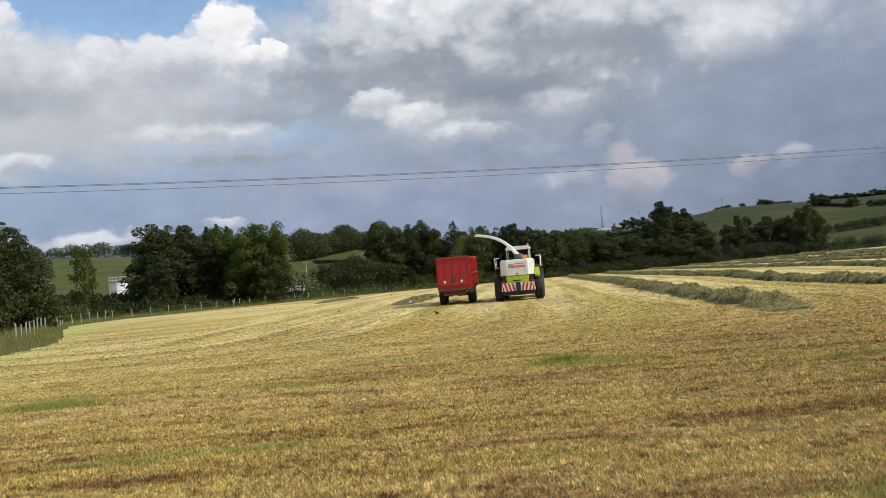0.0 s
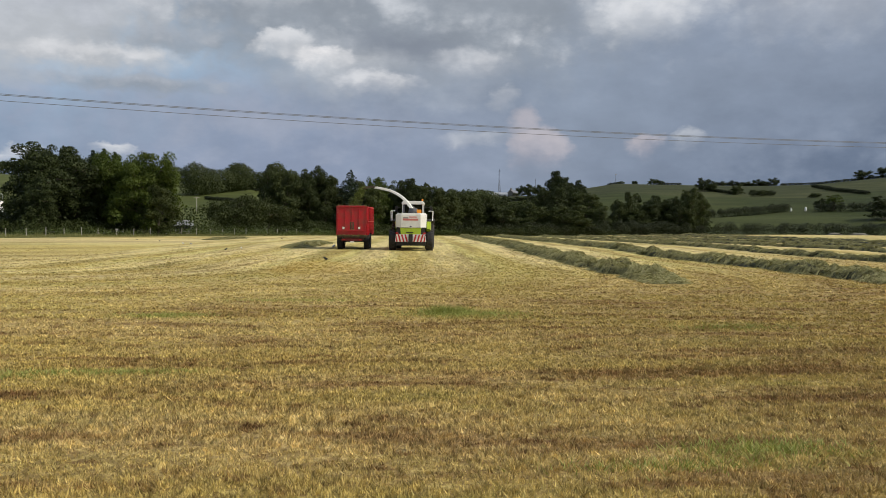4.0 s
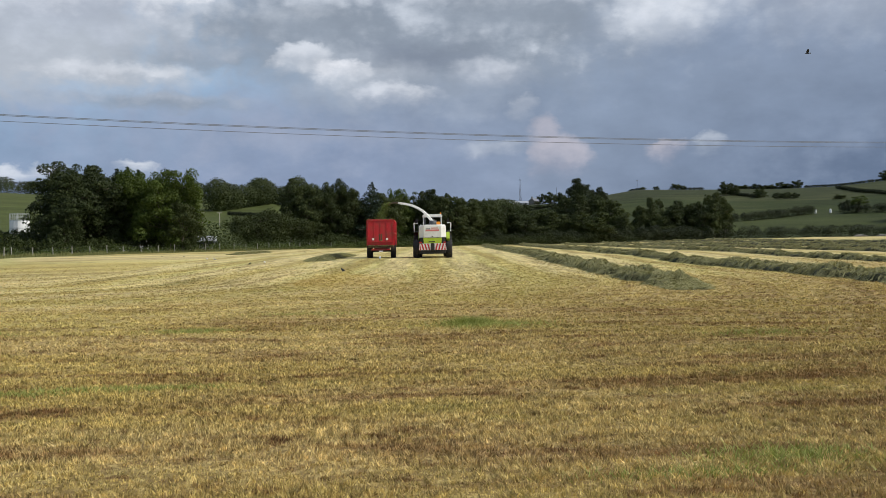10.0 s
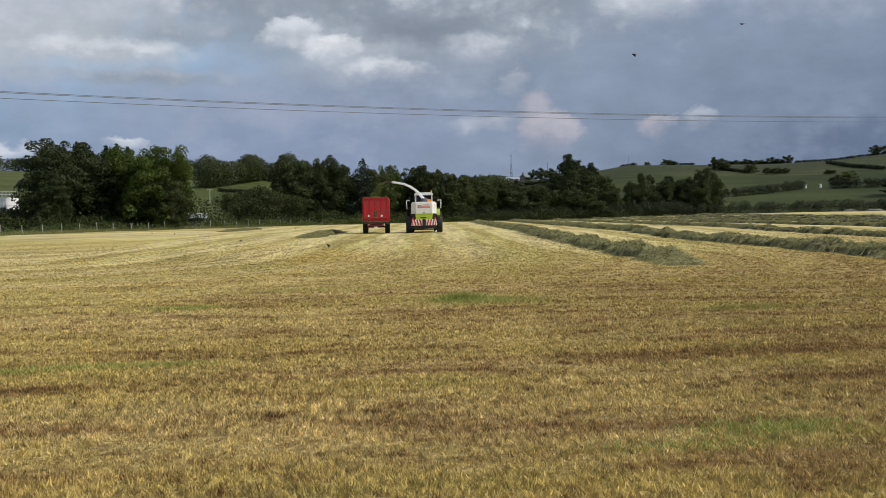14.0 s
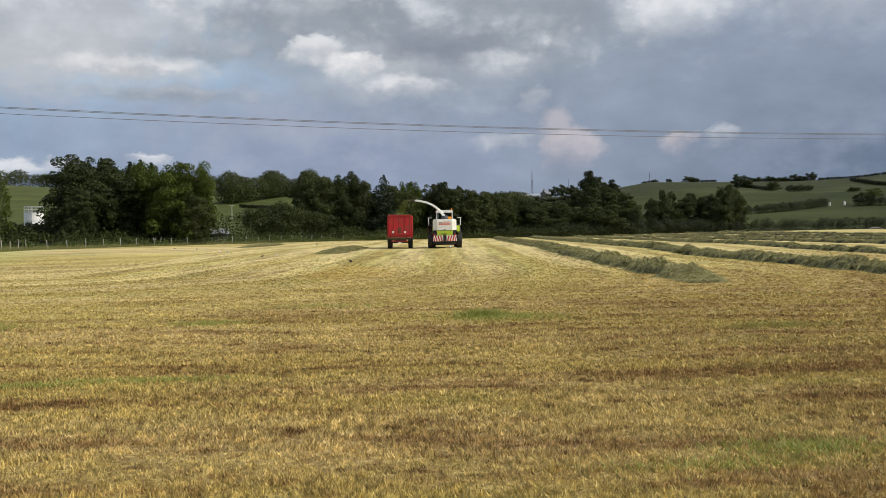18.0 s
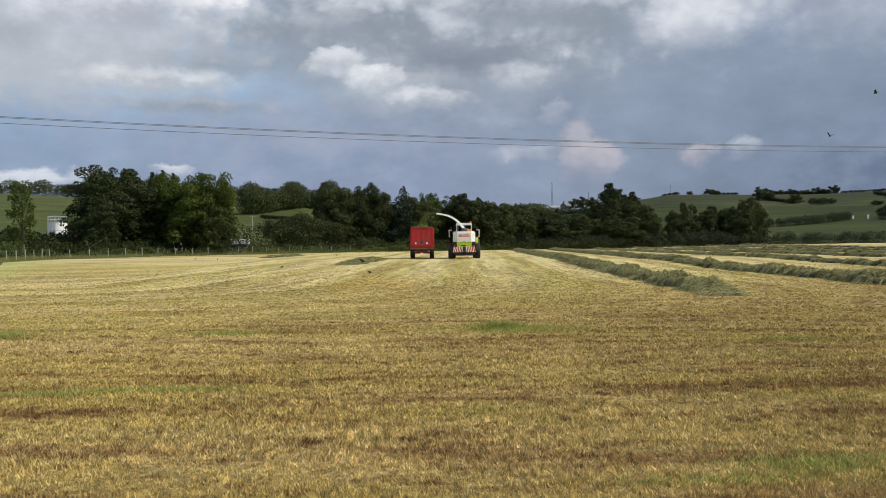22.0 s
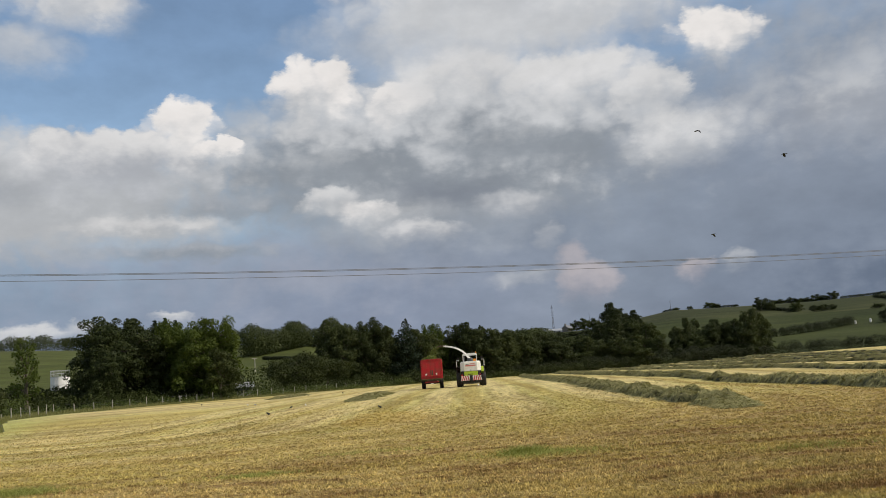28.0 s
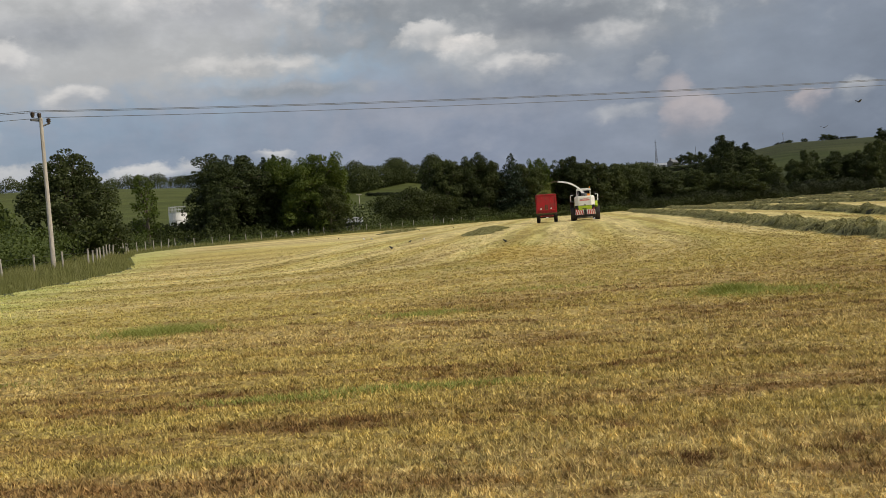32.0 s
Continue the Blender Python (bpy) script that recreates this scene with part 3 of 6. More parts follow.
CREST_AZ = (-180, -60, -38, -28, -20, -14, -9, -6, -3, 1, 7, 9.5, 12, 14, 17, 25, 28.5, 32, 38, 60, 180)
CREST_EL = (1.5, 2.0, 2.9, 3.0, 2.8, 2.5, 2.6, 2.9, 2.3, 1.5, 1.5, 1.9, 1.95, 2.25, 2.72, 2.62, 2.68, 2.95, 3.4, 2.5, 1.5)


def ground_z(x, y):
    """The lie of the land: a nearly flat field, and hills beyond it."""
    x, y = np.asarray(x, float), np.asarray(y, float)
    r, az = np.hypot(x, y), np.degrees(np.arctan2(x, y))
    z = 0.18 * ease(50, 72, y) + 0.75 * ease(35, 110, x) * ease(60, 210, y)
    z = z + 0.03 * np.sin(x * 0.35 + 1.0) * np.sin(y * 0.22) * ease(25, 45, r)
    crest = 560 * np.tan(np.radians(np.interp(az, CREST_AZ, CREST_EL))) + 1.6
    hill = crest * (0.12 * ease(235, 300, r) + 0.88 * ease(255, 560, r))
    rolls = 1.2 * np.sin(x * 0.021) * np.sin(y * 0.017 + 0.5) * ease(260, 380, r)
    return z - 0.5 * ease(215, 240, r) * (1 - ease(240, 300, r)) + hill + rolls


def gz(x, y):
    return float(ground_z(x, y))


EDGE = ((-70, 18), (-21.5, 24), (-18.6, 31), (-19.4, 38), (-21.2, 47), (-24.2, 55), (-30.0, 68), (-37.0, 86), (-38.6, 104), (-31.5, 122), (-20, 140),
        (-8, 162), (10, 177), (29, 188), (58, 200), (88, 210), (116, 203), (150, 182), (200, 110), (200, -60), (0, -90), (-90, -70))


def inside(x, y):
    """Whether places lie on the mown field."""
    hit = np.zeros(np.shape(x), bool)
    for (ax, ay), (bx, by) in zip(EDGE, EDGE[1:] + EDGE[:1]):
        cross = (ay > y) != (by > y)
        hit ^= cross & (x < (bx - ax) * (y - ay) / (by - ay + 1e-9) + ax)
    return hit


def mesh_of(name, verts, faces, mats, slots=None, smooth=False):
    """A mesh out of arrays: faces of one size each."""
    me = bpy.data.meshes.new(name)
    faces = np.asarray(faces, np.int32)
    me.vertices.add(len(verts)), me.loops.add(faces.size), me.polygons.add(len(faces))
    me.vertices.foreach_set("co", np.asarray(verts, np.float32).ravel())
    me.loops.foreach_set("vertex_index", faces.ravel())
    me.polygons.foreach_set("loop_start", np.arange(len(faces), dtype=np.int32) * faces.shape[1])
    if slots is not None:
        me.polygons.foreach_set("material_index", np.asarray(slots, np.int32))
    if smooth:
        me.polygons.foreach_set("use_smooth", np.ones(len(faces), bool))
    for m in mats if isinstance(mats, (list, tuple)) else [mats]:
        me.materials.append(m)
    me.update(calc_edges=True)
    return me


def part(name, data, mat, parent, label=""):
    """One mesh object, out of a bmesh or a mesh, under a thing or a part."""
    if isinstance(data, bmesh.types.BMesh):
        me = bpy.data.meshes.new(name)
        data.to_mesh(me)
        data.free()
        data = me
    if mat is not None:
        data.materials.append(mat)
    ob = new(name, data)
    if parent is not None:
        ob.parent = parent
    return tagged(ob, label)


def thing(name, label, category, group="", kind="", at=(0, 0, 0), turn=0.0):
    ob = new(name)
    ob.matrix_basis = pose(*at, 0, 0, turn)
    return tagged(ob, label, category, group, kind)


def land():
    angles = np.radians(np.unique(np.round(np.r_[np.arange(-180, -48, 6.0), np.arange(-48, 48, 0.3), np.arange(48, 180, 6.0)], 3)))
    radii = np.r_[0.6, np.geomspace(1.2, 60, 60), np.geomspace(62, 240, 90), np.geomspace(246, 700, 60), np.geomspace(760, 4500, 14)]
    n, k = len(angles), len(radii)
    a, r = np.meshgrid(angles, radii)
    x, y = (np.sin(a) * r).ravel(), (np.cos(a) * r).ravel()
    z = ground_z(x, y)
    verts = np.vstack([np.c_[x, y, z], [[0, 0, 0]]])
    i, j = np.meshgrid(np.arange(k - 1), np.arange(n), indexing="ij")
    i, j = i.ravel(), j.ravel()
    quads = np.c_[i * n + j, i * n + (j + 1) % n, (i + 1) * n + (j + 1) % n, (i + 1) * n + j]
    mid = verts[quads].mean(1)
    field = inside(mid[:, 0], mid[:, 1])
    far = np.hypot(mid[:, 0], mid[:, 1]) > 236
    slots = np.where(field, 0, np.where(far, 1, 2))
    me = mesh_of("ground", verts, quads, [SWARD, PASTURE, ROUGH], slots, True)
    ob = new("ground", me)
    fan = bmesh.new()
    fan.from_mesh(me)
    fan.verts.ensure_lookup_table()
    for c in range(n):
        f = fan.faces.new((fan.verts[len(verts) - 1], fan.verts[(c + 1) % n], fan.verts[c]))
        f.material_index, f.smooth = 0, True
    fan.to_mesh(me)
    fan.free()
    tagged(ob, "mown yellow-green field with green pasture hills beyond", "ground", "", "structure")


land()


def blades(rng, x, y, z, tall, wide, lean, mat, name):
    """Upright leaning blades, one triangle each."""
    n = len(x)
    turn, tilt = rng.uniform(0, 2 * np.pi, n), rng.uniform(0, 2 * np.pi, n)
    c, s = np.cos(turn) * wide / 2, np.sin(turn) * wide / 2
    top = np.c_[x + np.cos(tilt) * lean * tall, y + np.sin(tilt) * lean * tall, z + tall]
    verts = np.stack([np.c_[x - c, y - s, z - 0.005], np.c_[x + c, y + s, z - 0.005], top], 1).reshape(-1, 3)
    return mesh_of(name, verts, np.arange(3 * n).reshape(-1, 3), mat)


def field_cover():
    rng = np.random.default_rng(5)
    # as many blades in every stretch that doubles the distance
    for near, far_end, count, lo, hi in ((3.0, 7.0, 150000, -37, 38), (7.0, 15.0, 210000, -37, 38), (15.0, 78.0, 350000, -37, 38), (0.9, 3.0, 60000, -37, 38), (0.9, 14.0, 150000, 38, 323)):
        r, az = near * (far_end / near) ** rng.uniform(0, 1, count), np.radians(rng.uniform(lo, hi, count))
        x, y = np.sin(az) * r, np.cos(az) * r
        # they stand in tufts a hand's width across
        gather = rng.uniform(0, 1, count) < 0.85
        hub = np.where(gather, (np.arange(count) // 9) * 9, np.arange(count))
        x, y, r = x[hub] + rng.normal(0, 0.028, count), y[hub] + rng.normal(0, 0.028, count), r[hub]
        thin = 0.5 + 0.5 * np.sin(y * 2.9 + 1.4 * np.sin(x * 0.31) + 0.8 * np.sin(x * 1.7 + y)) * np.sin(x * 0.45 + 1.3 * np.sin(y * 0.8))
        keep = inside(x, y) & (rng.uniform(0, 1, count) > ease(40, 78, r)) & (rng.uniform(0, 1, count) < 1.15 - 0.25 * ease(0.62, 0.95, thin))
        x, y, r, own = x[keep], y[keep], r[keep], hub[keep]
        count = len(x)
        tuft_tall = 0.6 + 0.8 * ((own * 7919) % 1000) / 1000.0
        tall = 0.036 * tuft_tall * rng.uniform(0.45, 1.15, count) * (1 - 0.35 * ease(0.62, 0.95, thin[keep]))
        wide = np.clip(0.0022 * r, 0.013, 0.06) * rng.uniform(0.6, 1.4, count)
        me = blades(rng, x, y, ground_z(x, y), tall, wide, rng.uniform(0.1, 1.3, count), STUBBLE, "stubble")
        tagged(new("stubble", me), "short dry yellow-green stubble of mown grass", "stubble", "", "stuff")
    # green tufts and streaks left by the mower
    for cx, cy, lx, ly, count, tall in ((2.2, 16.3, 0.75, 0.28, 700, 0.09), (1.85, 16.6, 0.28, 0.18, 500, 0.17), (-3.1, 16.2, 0.5, 0.2, 420, 0.08), (-7.4, 16.0, 0.6, 0.32, 900, 0.15),
                                        (-2.6, 9.95, 0.75, 0.08, 600, 0.06), (-3.9, 9.75, 0.5, 0.10, 450, 0.06), (2.95, 6.2, 0.4, 0.16, 420, 0.075),
                                        (2.1, 5.8, 0.5, 0.1, 220, 0.06), (6.2, 14.0, 0.7, 0.25, 300, 0.07), (-1.2, 19.5, 1.2, 0.2, 350, 0.07), (-8.5, 11.5, 1.0, 0.15, 350, 0.07)):
        count = count * 2
        x, y = cx + rng.normal(0, lx, count) * 0.8, cy + rng.normal(0, ly, count) * rng.uniform(0.4, 1.2, count)
        me = blades(rng, x, y, ground_z(x, y), tall * rng.uniform(0.4, 1.1, count), rng.uniform(0.008, 0.018, count), rng.uniform(0.3, 1.8, count), GREEN_TUFT, "grass_tuft")
        tagged(new("grass_tuft", me), "flattened green grass tuft on the mown field", "grass", "tufts left on the field", "stuff")


field_cover()


def heaped(x, y):
    """The lumps along a swath."""
    return (0.3 * np.sin(2.3 * x + 1.7 * y) * np.sin(3.1 * y - 1.1 * x + 1) + 0.5 * np.sin(5.3 * y + 2.2 * x) * np.sin(4.1 * x - 2.7 * y)
            + 0.45 * np.sin(9.1 * y + 3.0 * x) * np.sin(11.0 * x - 3.0 * y + 1.0))


def windrow(x0, y0, y1, wide, tall, count, slope=0.0845, bow=0.0):
    """A swath of cut grass: a heaped core, coloured dark as shade, and locks of long strands combed over it."""
    rng = np.random.default_rng(int(x0 * 10 + y0) + 900)
    rows, ring = max(8, int((y1 - y0) / 0.3)), 13
    v = np.linspace(0, 1, rows)
    yy = y0 + (y1 - y0) * v
    xx = x0 + slope * yy + bow * np.sin(v * 3.0) + 0.12 * np.sin(yy * 0.9) + 0.08 * np.sin(yy * 2.3 + 1)
    ends = np.minimum(ease(-0.4, 4.6, yy - y0), ease(-0.2, 1.5, y1 - yy))
    w = wide * (0.9 + 0.18 * np.sin(yy * 1.7) * np.sin(yy * 0.37)) * (1.15 - 0.15 * ease(0, 4, yy - y0)) * (0.55 + 0.45 * ease(0, 1.6, yy - y0))
    h = tall * ends * (0.9 + 0.25 * np.sin(yy * 1.1 + 0.6) * np.sin(yy * 0.53))

    def skin(x, y):
        q = np.clip((x - np.interp(y, yy, xx)) / (np.interp(y, yy, w) / 2), -1, 1)
        return np.maximum((1 - q * q) ** 0.45 * np.interp(y, yy, h) * (1 + 0.6 * heaped(x, y)), 0.0) + ground_z(x, y)

    th = np.linspace(0, np.pi, ring)
    cx = xx[:, None] - np.cos(th)[None] * w[:, None] / 2
    cy = np.repeat(yy[:, None], ring, 1)
    verts = np.stack([cx, cy, skin(cx, cy) - 0.04], -1).reshape(-1, 3)
    i, j = np.meshgrid(np.arange(rows - 1), np.arange(ring - 1), indexing="ij")
    i, j = i.ravel(), j.ravel()
    quads = np.c_[i * ring + j, i * ring + j + 1, (i + 1) * ring + j + 1, (i + 1) * ring + j]
    ob = thing("swath", "long heaped swath of wilting cut grass on the field", "swath", "swaths of cut grass")
    # the core's dark colour gives the hollows their shade
    part("core", mesh_of("core", verts, quads, SHADED_CORE, None, True), None, ob)
    # locks of strands, each lock combed one way and bowed
    locks = count // 8
    s = y0 + (y1 - y0) * rng.uniform(0, 1, locks) ** 1.35
    far = 1 + 1.3 * ease(30, 110, s)
    lx = np.interp(s, yy, xx) + rng.uniform(-0.53, 0.53, locks) * np.interp(s, yy, w)
    la, lb = rng.normal(0.7, 0.9, locks), rng.normal(0, 1.1, locks)
    ll, lift = rng.uniform(0.2, 0.55, locks) * far ** 0.5, rng.uniform(0.0, 0.06, locks)
    k = np.repeat(np.arange(locks), 8)
    n = len(k)
    u = np.array([-0.5, 0.0, 0.5])
    a0 = la[k] + rng.normal(0, 0.12, n)
    off, slip = rng.normal(0, 0.05, n) * far[k], rng.normal(0, 0.08, n)
    length, thick = ll[k] * rng.uniform(0.7, 1.1, n), rng.uniform(0.006, 0.013, n) * far[k]
    wavy, roll, up = np.repeat(lb[k][:, None], 3, 1) * u, rng.uniform(-0.6, 0.6, n), rng.uniform(0.0, 0.035, n)
    angle = a0[:, None] + wavy
    px = lx[k][:, None] - np.sin(a0)[:, None] * off[:, None] + np.cos(angle) * u * length[:, None] + np.cos(a0)[:, None] * slip[:, None]
    py = s[k][:, None] + np.cos(a0)[:, None] * off[:, None] + np.sin(angle) * u * length[:, None] + np.sin(a0)[:, None] * slip[:, None]
    pz = skin(px, py) + up[:, None] + (lift[k][:, None] * np.array([0.2, 1.0, 0.1])) - np.array([0.012, 0.0, 0.012])
    pz = np.maximum(pz, ground_z(px, py) + 0.012)
    side = np.stack([-np.sin(angle), np.cos(angle), np.repeat(roll[:, None], 3, 1)], -1) * thick[:, None, None]
    mid = np.stack([px, py, pz], -1)
    taper = np.array([0.7, 1.0, 0.35])[None, :, None]
    verts = np.concatenate([mid - side * taper, mid + side * taper], 1).reshape(-1, 3)
    base = np.arange(n)[:, None] * 6
    quads = np.concatenate([base + np.array([[0, 3, 4, 1]]), base + np.array([[1, 4, 5, 2]])], 1).reshape(-1, 4)
    tagged(part("loose_grass", mesh_of("loose_grass", verts, quads, CUT_GRASS), None, ob), "", "", "", "stuff")


windrow(7.45, 25.6, 165, 1.55, 0.32, 80000)
for start, near, far_end, number in ((14.7, 23.5, 172, 48000), (24.4, 29, 180, 36000), (33.8, 34, 188, 24000), (43.1, 40, 194, 17000), (52.3, 46, 200, 13000), (61.5, 55, 205, 10000)):
    windrow(start, near, far_end, 1.45 if start < 20 else 1.2, 0.32 if start < 20 else 0.26, number)
windrow(-9.2, 64.5, 84, 1.8, 0.20, 26000)
windrow(-23.0, 98, 118, 1.3, 0.22, 9000)

# ---------------------------------------------------------------- trees, hedges, fence
def clumps(rng, lobes, count, size, fringe=0.0, flat=0.0, over=0.35):
    """Small leaf sprays on the skins of a set of lobes, facing outwards: a folded pair of triangles each."""
    lobes = np.asarray(lobes, float)                      # x, y, z, rx, ry, rz
    weight = lobes[:, 3] * lobes[:, 5] + 0.02
    pick = rng.choice(len(lobes), count, p=weight / weight.sum())
    d = rng.normal(size=(count, 3))
    d[:, 2] = np.where(rng.uniform(0, 1, count) < over, np.abs(d[:, 2]), d[:, 2])
    d /= np.linalg.norm(d, axis=1)[:, None]
    reach = 1 - np.abs(rng.normal(0, 0.14, count)) + rng.normal(0, 0.05, count) + fringe * rng.uniform(0, 1, count) ** 4
    c = lobes[pick, :3] + d * lobes[pick, 3:] * reach[:, None]
    s = size * rng.uniform(0.5, 1.45, count)
    face = d + rng.normal(0, 0.42, (count, 3))
    face /= np.linalg.norm(face, axis=1)[:, None] + 1e-9
    u = np.cross(face, rng.normal(size=(count, 3))); u[:, 2] *= 1 - flat
    u /= np.linalg.norm(u, axis=1)[:, None] + 1e-9
    w = np.cross(face, u)
    n = face * 0.22
    u, w, n = u * s[:, None], w * s[:, None], n * s[:, None]
    return np.stack([c - u * 0.6, c + w * 0.5 + n, c + u * 0.6, c - w * 0.5 - n * 0.3], 1).reshape(-1, 3)


def limb(bm, a, b, ra, rb, sides=6):
    a, b = Vector(a), Vector(b)
    turn = (b - a).to_track_quat("Z", "Y").to_matrix()
    rings = []
    for p, r in ((a, ra), (b, rb)):
        rings.append([bm.verts.new(p + turn @ Vector((math.cos(k * 2 * math.pi / sides) * r, math.sin(k * 2 * math.pi / sides) * r, 0))) for k in range(sides)])
    for k in range(sides):
        bm.faces.new((rings[0][k], rings[0][(k + 1) % sides], rings[1][(k + 1) % sides], rings[1][k]))
    bm.faces.new(rings[1])


def cable(bm, points, radius, sides=5):
    """One unbroken round wire through the points."""
    rings = []
    for k, p in enumerate(points):
        a, b = Vector(points[max(k - 1, 0)]), Vector(points[min(k + 1, len(points) - 1)])
        turn = (b - a).to_track_quat("Z", "Y").to_matrix()
        rings.append([bm.verts.new(Vector(p) + turn @ Vector((math.cos(q * 2 * math.pi / sides) * radius, math.sin(q * 2 * math.pi / sides) * radius, 0))) for q in range(sides)])
    for p, q in zip(rings, rings[1:]):
        for m in range(sides):
            bm.faces.new((p[m], p[(m + 1) % sides], q[(m + 1) % sides], q[m]))
    return bm


def broad_tree(seed, tall, wide, clear, count, size, mat, open_top=0.0, boughs=15, puffs=9, flatness=0.72, taper=0.2):
    """A broadleaved tree of height tall and width wide, its crown from clear upwards: boughs that carry puffs of leaf sprays. Returns its two meshes."""
    rng = np.random.default_rng(seed)
    lobes, hubs = [], []
    half = (tall - clear) / 2
    for k in range(boughs):
        up = -0.85 + 1.8 * (k + 0.5) / boughs
        room = math.sqrt(max(0.10, 1 - abs(up) ** 2.4))
        a, q = k * 2.4 + rng.uniform(-0.5, 0.5), rng.uniform(0.45, 0.78) * room
        hub = np.array([math.cos(a) * q * wide / 2, math.sin(a) * q * wide / 2, clear + half * (1 + up * 0.82)])
        r = wide * rng.uniform(0.14, 0.21) * (0.75 + 0.3 * room)
        hubs.append(hub)
        lobes.append([*hub, r * 0.7, r * 0.7, r * 0.55])
        for m in range(puffs):
            d = rng.normal(size=3) + np.array([math.cos(a) * 0.7, math.sin(a) * 0.7, 0.45])
            d /= np.linalg.norm(d)
            p = hub + d * r * rng.uniform(0.55, 1.18) * np.array([1.1, 1.1, 0.85])
            s = r * rng.uniform(0.26, 0.52)
            lobes.append([*p, s, s, s * flatness * rng.uniform(0.8, 1.15)])
    lobes.append([0, 0, clear + half * 0.95, wide * 0.33, wide * 0.33, half * 0.74])
    lobes = np.array(lobes)
    # the whole crown to the given height and width
    spread = np.percentile(np.hypot(lobes[:, 0], lobes[:, 1]) + lobes[:, 3], 93)
    lobes[:, [0, 1, 3, 4]] *= 0.555 * wide / spread
    lobes[:, 5] *= 1.1
    low, high = (lobes[:, 2] - lobes[:, 5]).min(), (lobes[:, 2] + lobes[:, 5]).max()
    lobes[:, 2] = clear * 0.6 + (lobes[:, 2] - low) * (tall - clear * 0.6) / (high - low)
    lobes[:, :2] *= (1 + taper * (0.45 - lobes[:, 2] / tall))[:, None]
    bm = bmesh.new()
    fork = tall * 0.36
    limb(bm, (0, 0, -0.2), (0.01 * wide, 0, fork), tall * 0.028, tall * 0.019, 8)
    limb(bm, (0.01 * wide, 0, fork), (0, 0.02 * wide, tall * 0.78), tall * 0.018, tall * 0.006, 7)
    for k in range(boughs):
        tip = lobes[k * (puffs + 1), :3]
        root = (0.008 * wide, 0, min(fork * rng.uniform(0.75, 1.6), max(tip[2] * 0.85, fork * 0.5)))
        limb(bm, root, tuple(tip), tall * 0.010, tall * 0.004, 5)
        for m in range(1, puffs, 3):
            limb(bm, tuple(tip), tuple(lobes[k * (puffs + 1) + m, :3]), tall * 0.004, tall * 0.0015, 4)
    trunk = bpy.data.meshes.new("trunk")
    bm.to_mesh(trunk)
    bm.free()
    trunk.materials.append(BARK)
    verts = clumps(rng, lobes, count, size, 0.10 + open_top, 0.0, 0.5)
    return trunk, mesh_of("crown", verts, np.arange(len(verts)).reshape(-1, 4), mat)


def conifer(seed, tall, wide, count, size, mat, tiers=24):
    rng = np.random.default_rng(seed)
    bm = bmesh.new()
    limb(bm, (0, 0, -0.2), (0, 0, tall * 0.97), tall * 0.02, tall * 0.004, 7)
    lobes = []
    for k in range(tiers):
        v = k / (tiers - 1)
        z, reach = tall * (0.14 + 0.84 * v), wide / 2 * (1 - v ** 1.6) ** 0.8 + 0.15
        arms = 7 if v < 0.8 else 4
        for m in range(arms):
            a = m * 2 * math.pi / arms + k * 0.7 + rng.uniform(-0.3, 0.3)
            q = reach * rng.uniform(0.3, 1.35)
            tip = (math.cos(a) * q, math.sin(a) * q, z + q * rng.uniform(-0.05, 0.25))
            limb(bm, (0, 0, z), tip, 0.05, 0.012, 4)
            for f in (0.45, 0.8):
                lobes.append([tip[0] * f, tip[1] * f, z + (tip[2] - z) * f, q * 0.30 + 0.10, q * 0.30 + 0.10, q * 0.14 + 0.22])
    lobes.append([0, 0, tall * 0.96, 0.12, 0.12, tall * 0.045])
    trunk = bpy.data.meshes.new("trunk")
    bm.to_mesh(trunk)
    bm.free()
    trunk.materials.append(BARK)
    verts = clumps(rng, lobes, count, size, 0.2, 0.5)
    return trunk, mesh_of("crown", verts, np.arange(len(verts)).reshape(-1, 4), mat)


KINDS = {}


def tree(name, kind, x, y, tall, wide, label, group="", turn=0.0, category="tree"):
    """Stands a tree of one of the kinds at a place, at its own height and width."""
    trunk, crown, kind_tall, kind_wide = KINDS[kind]
    ob = new(name)
    ob.matrix_basis = pose(x, y, gz(x, y) - 0.05, 0, 0, turn) @ Matrix.Diagonal((wide / kind_wide, wide / kind_wide, tall / kind_tall, 1))
    tagged(ob, label, category, group)
    for title, me in (("trunk", trunk), ("crown", crown)):
        p = new(title, me)
        p.parent = ob
    return ob


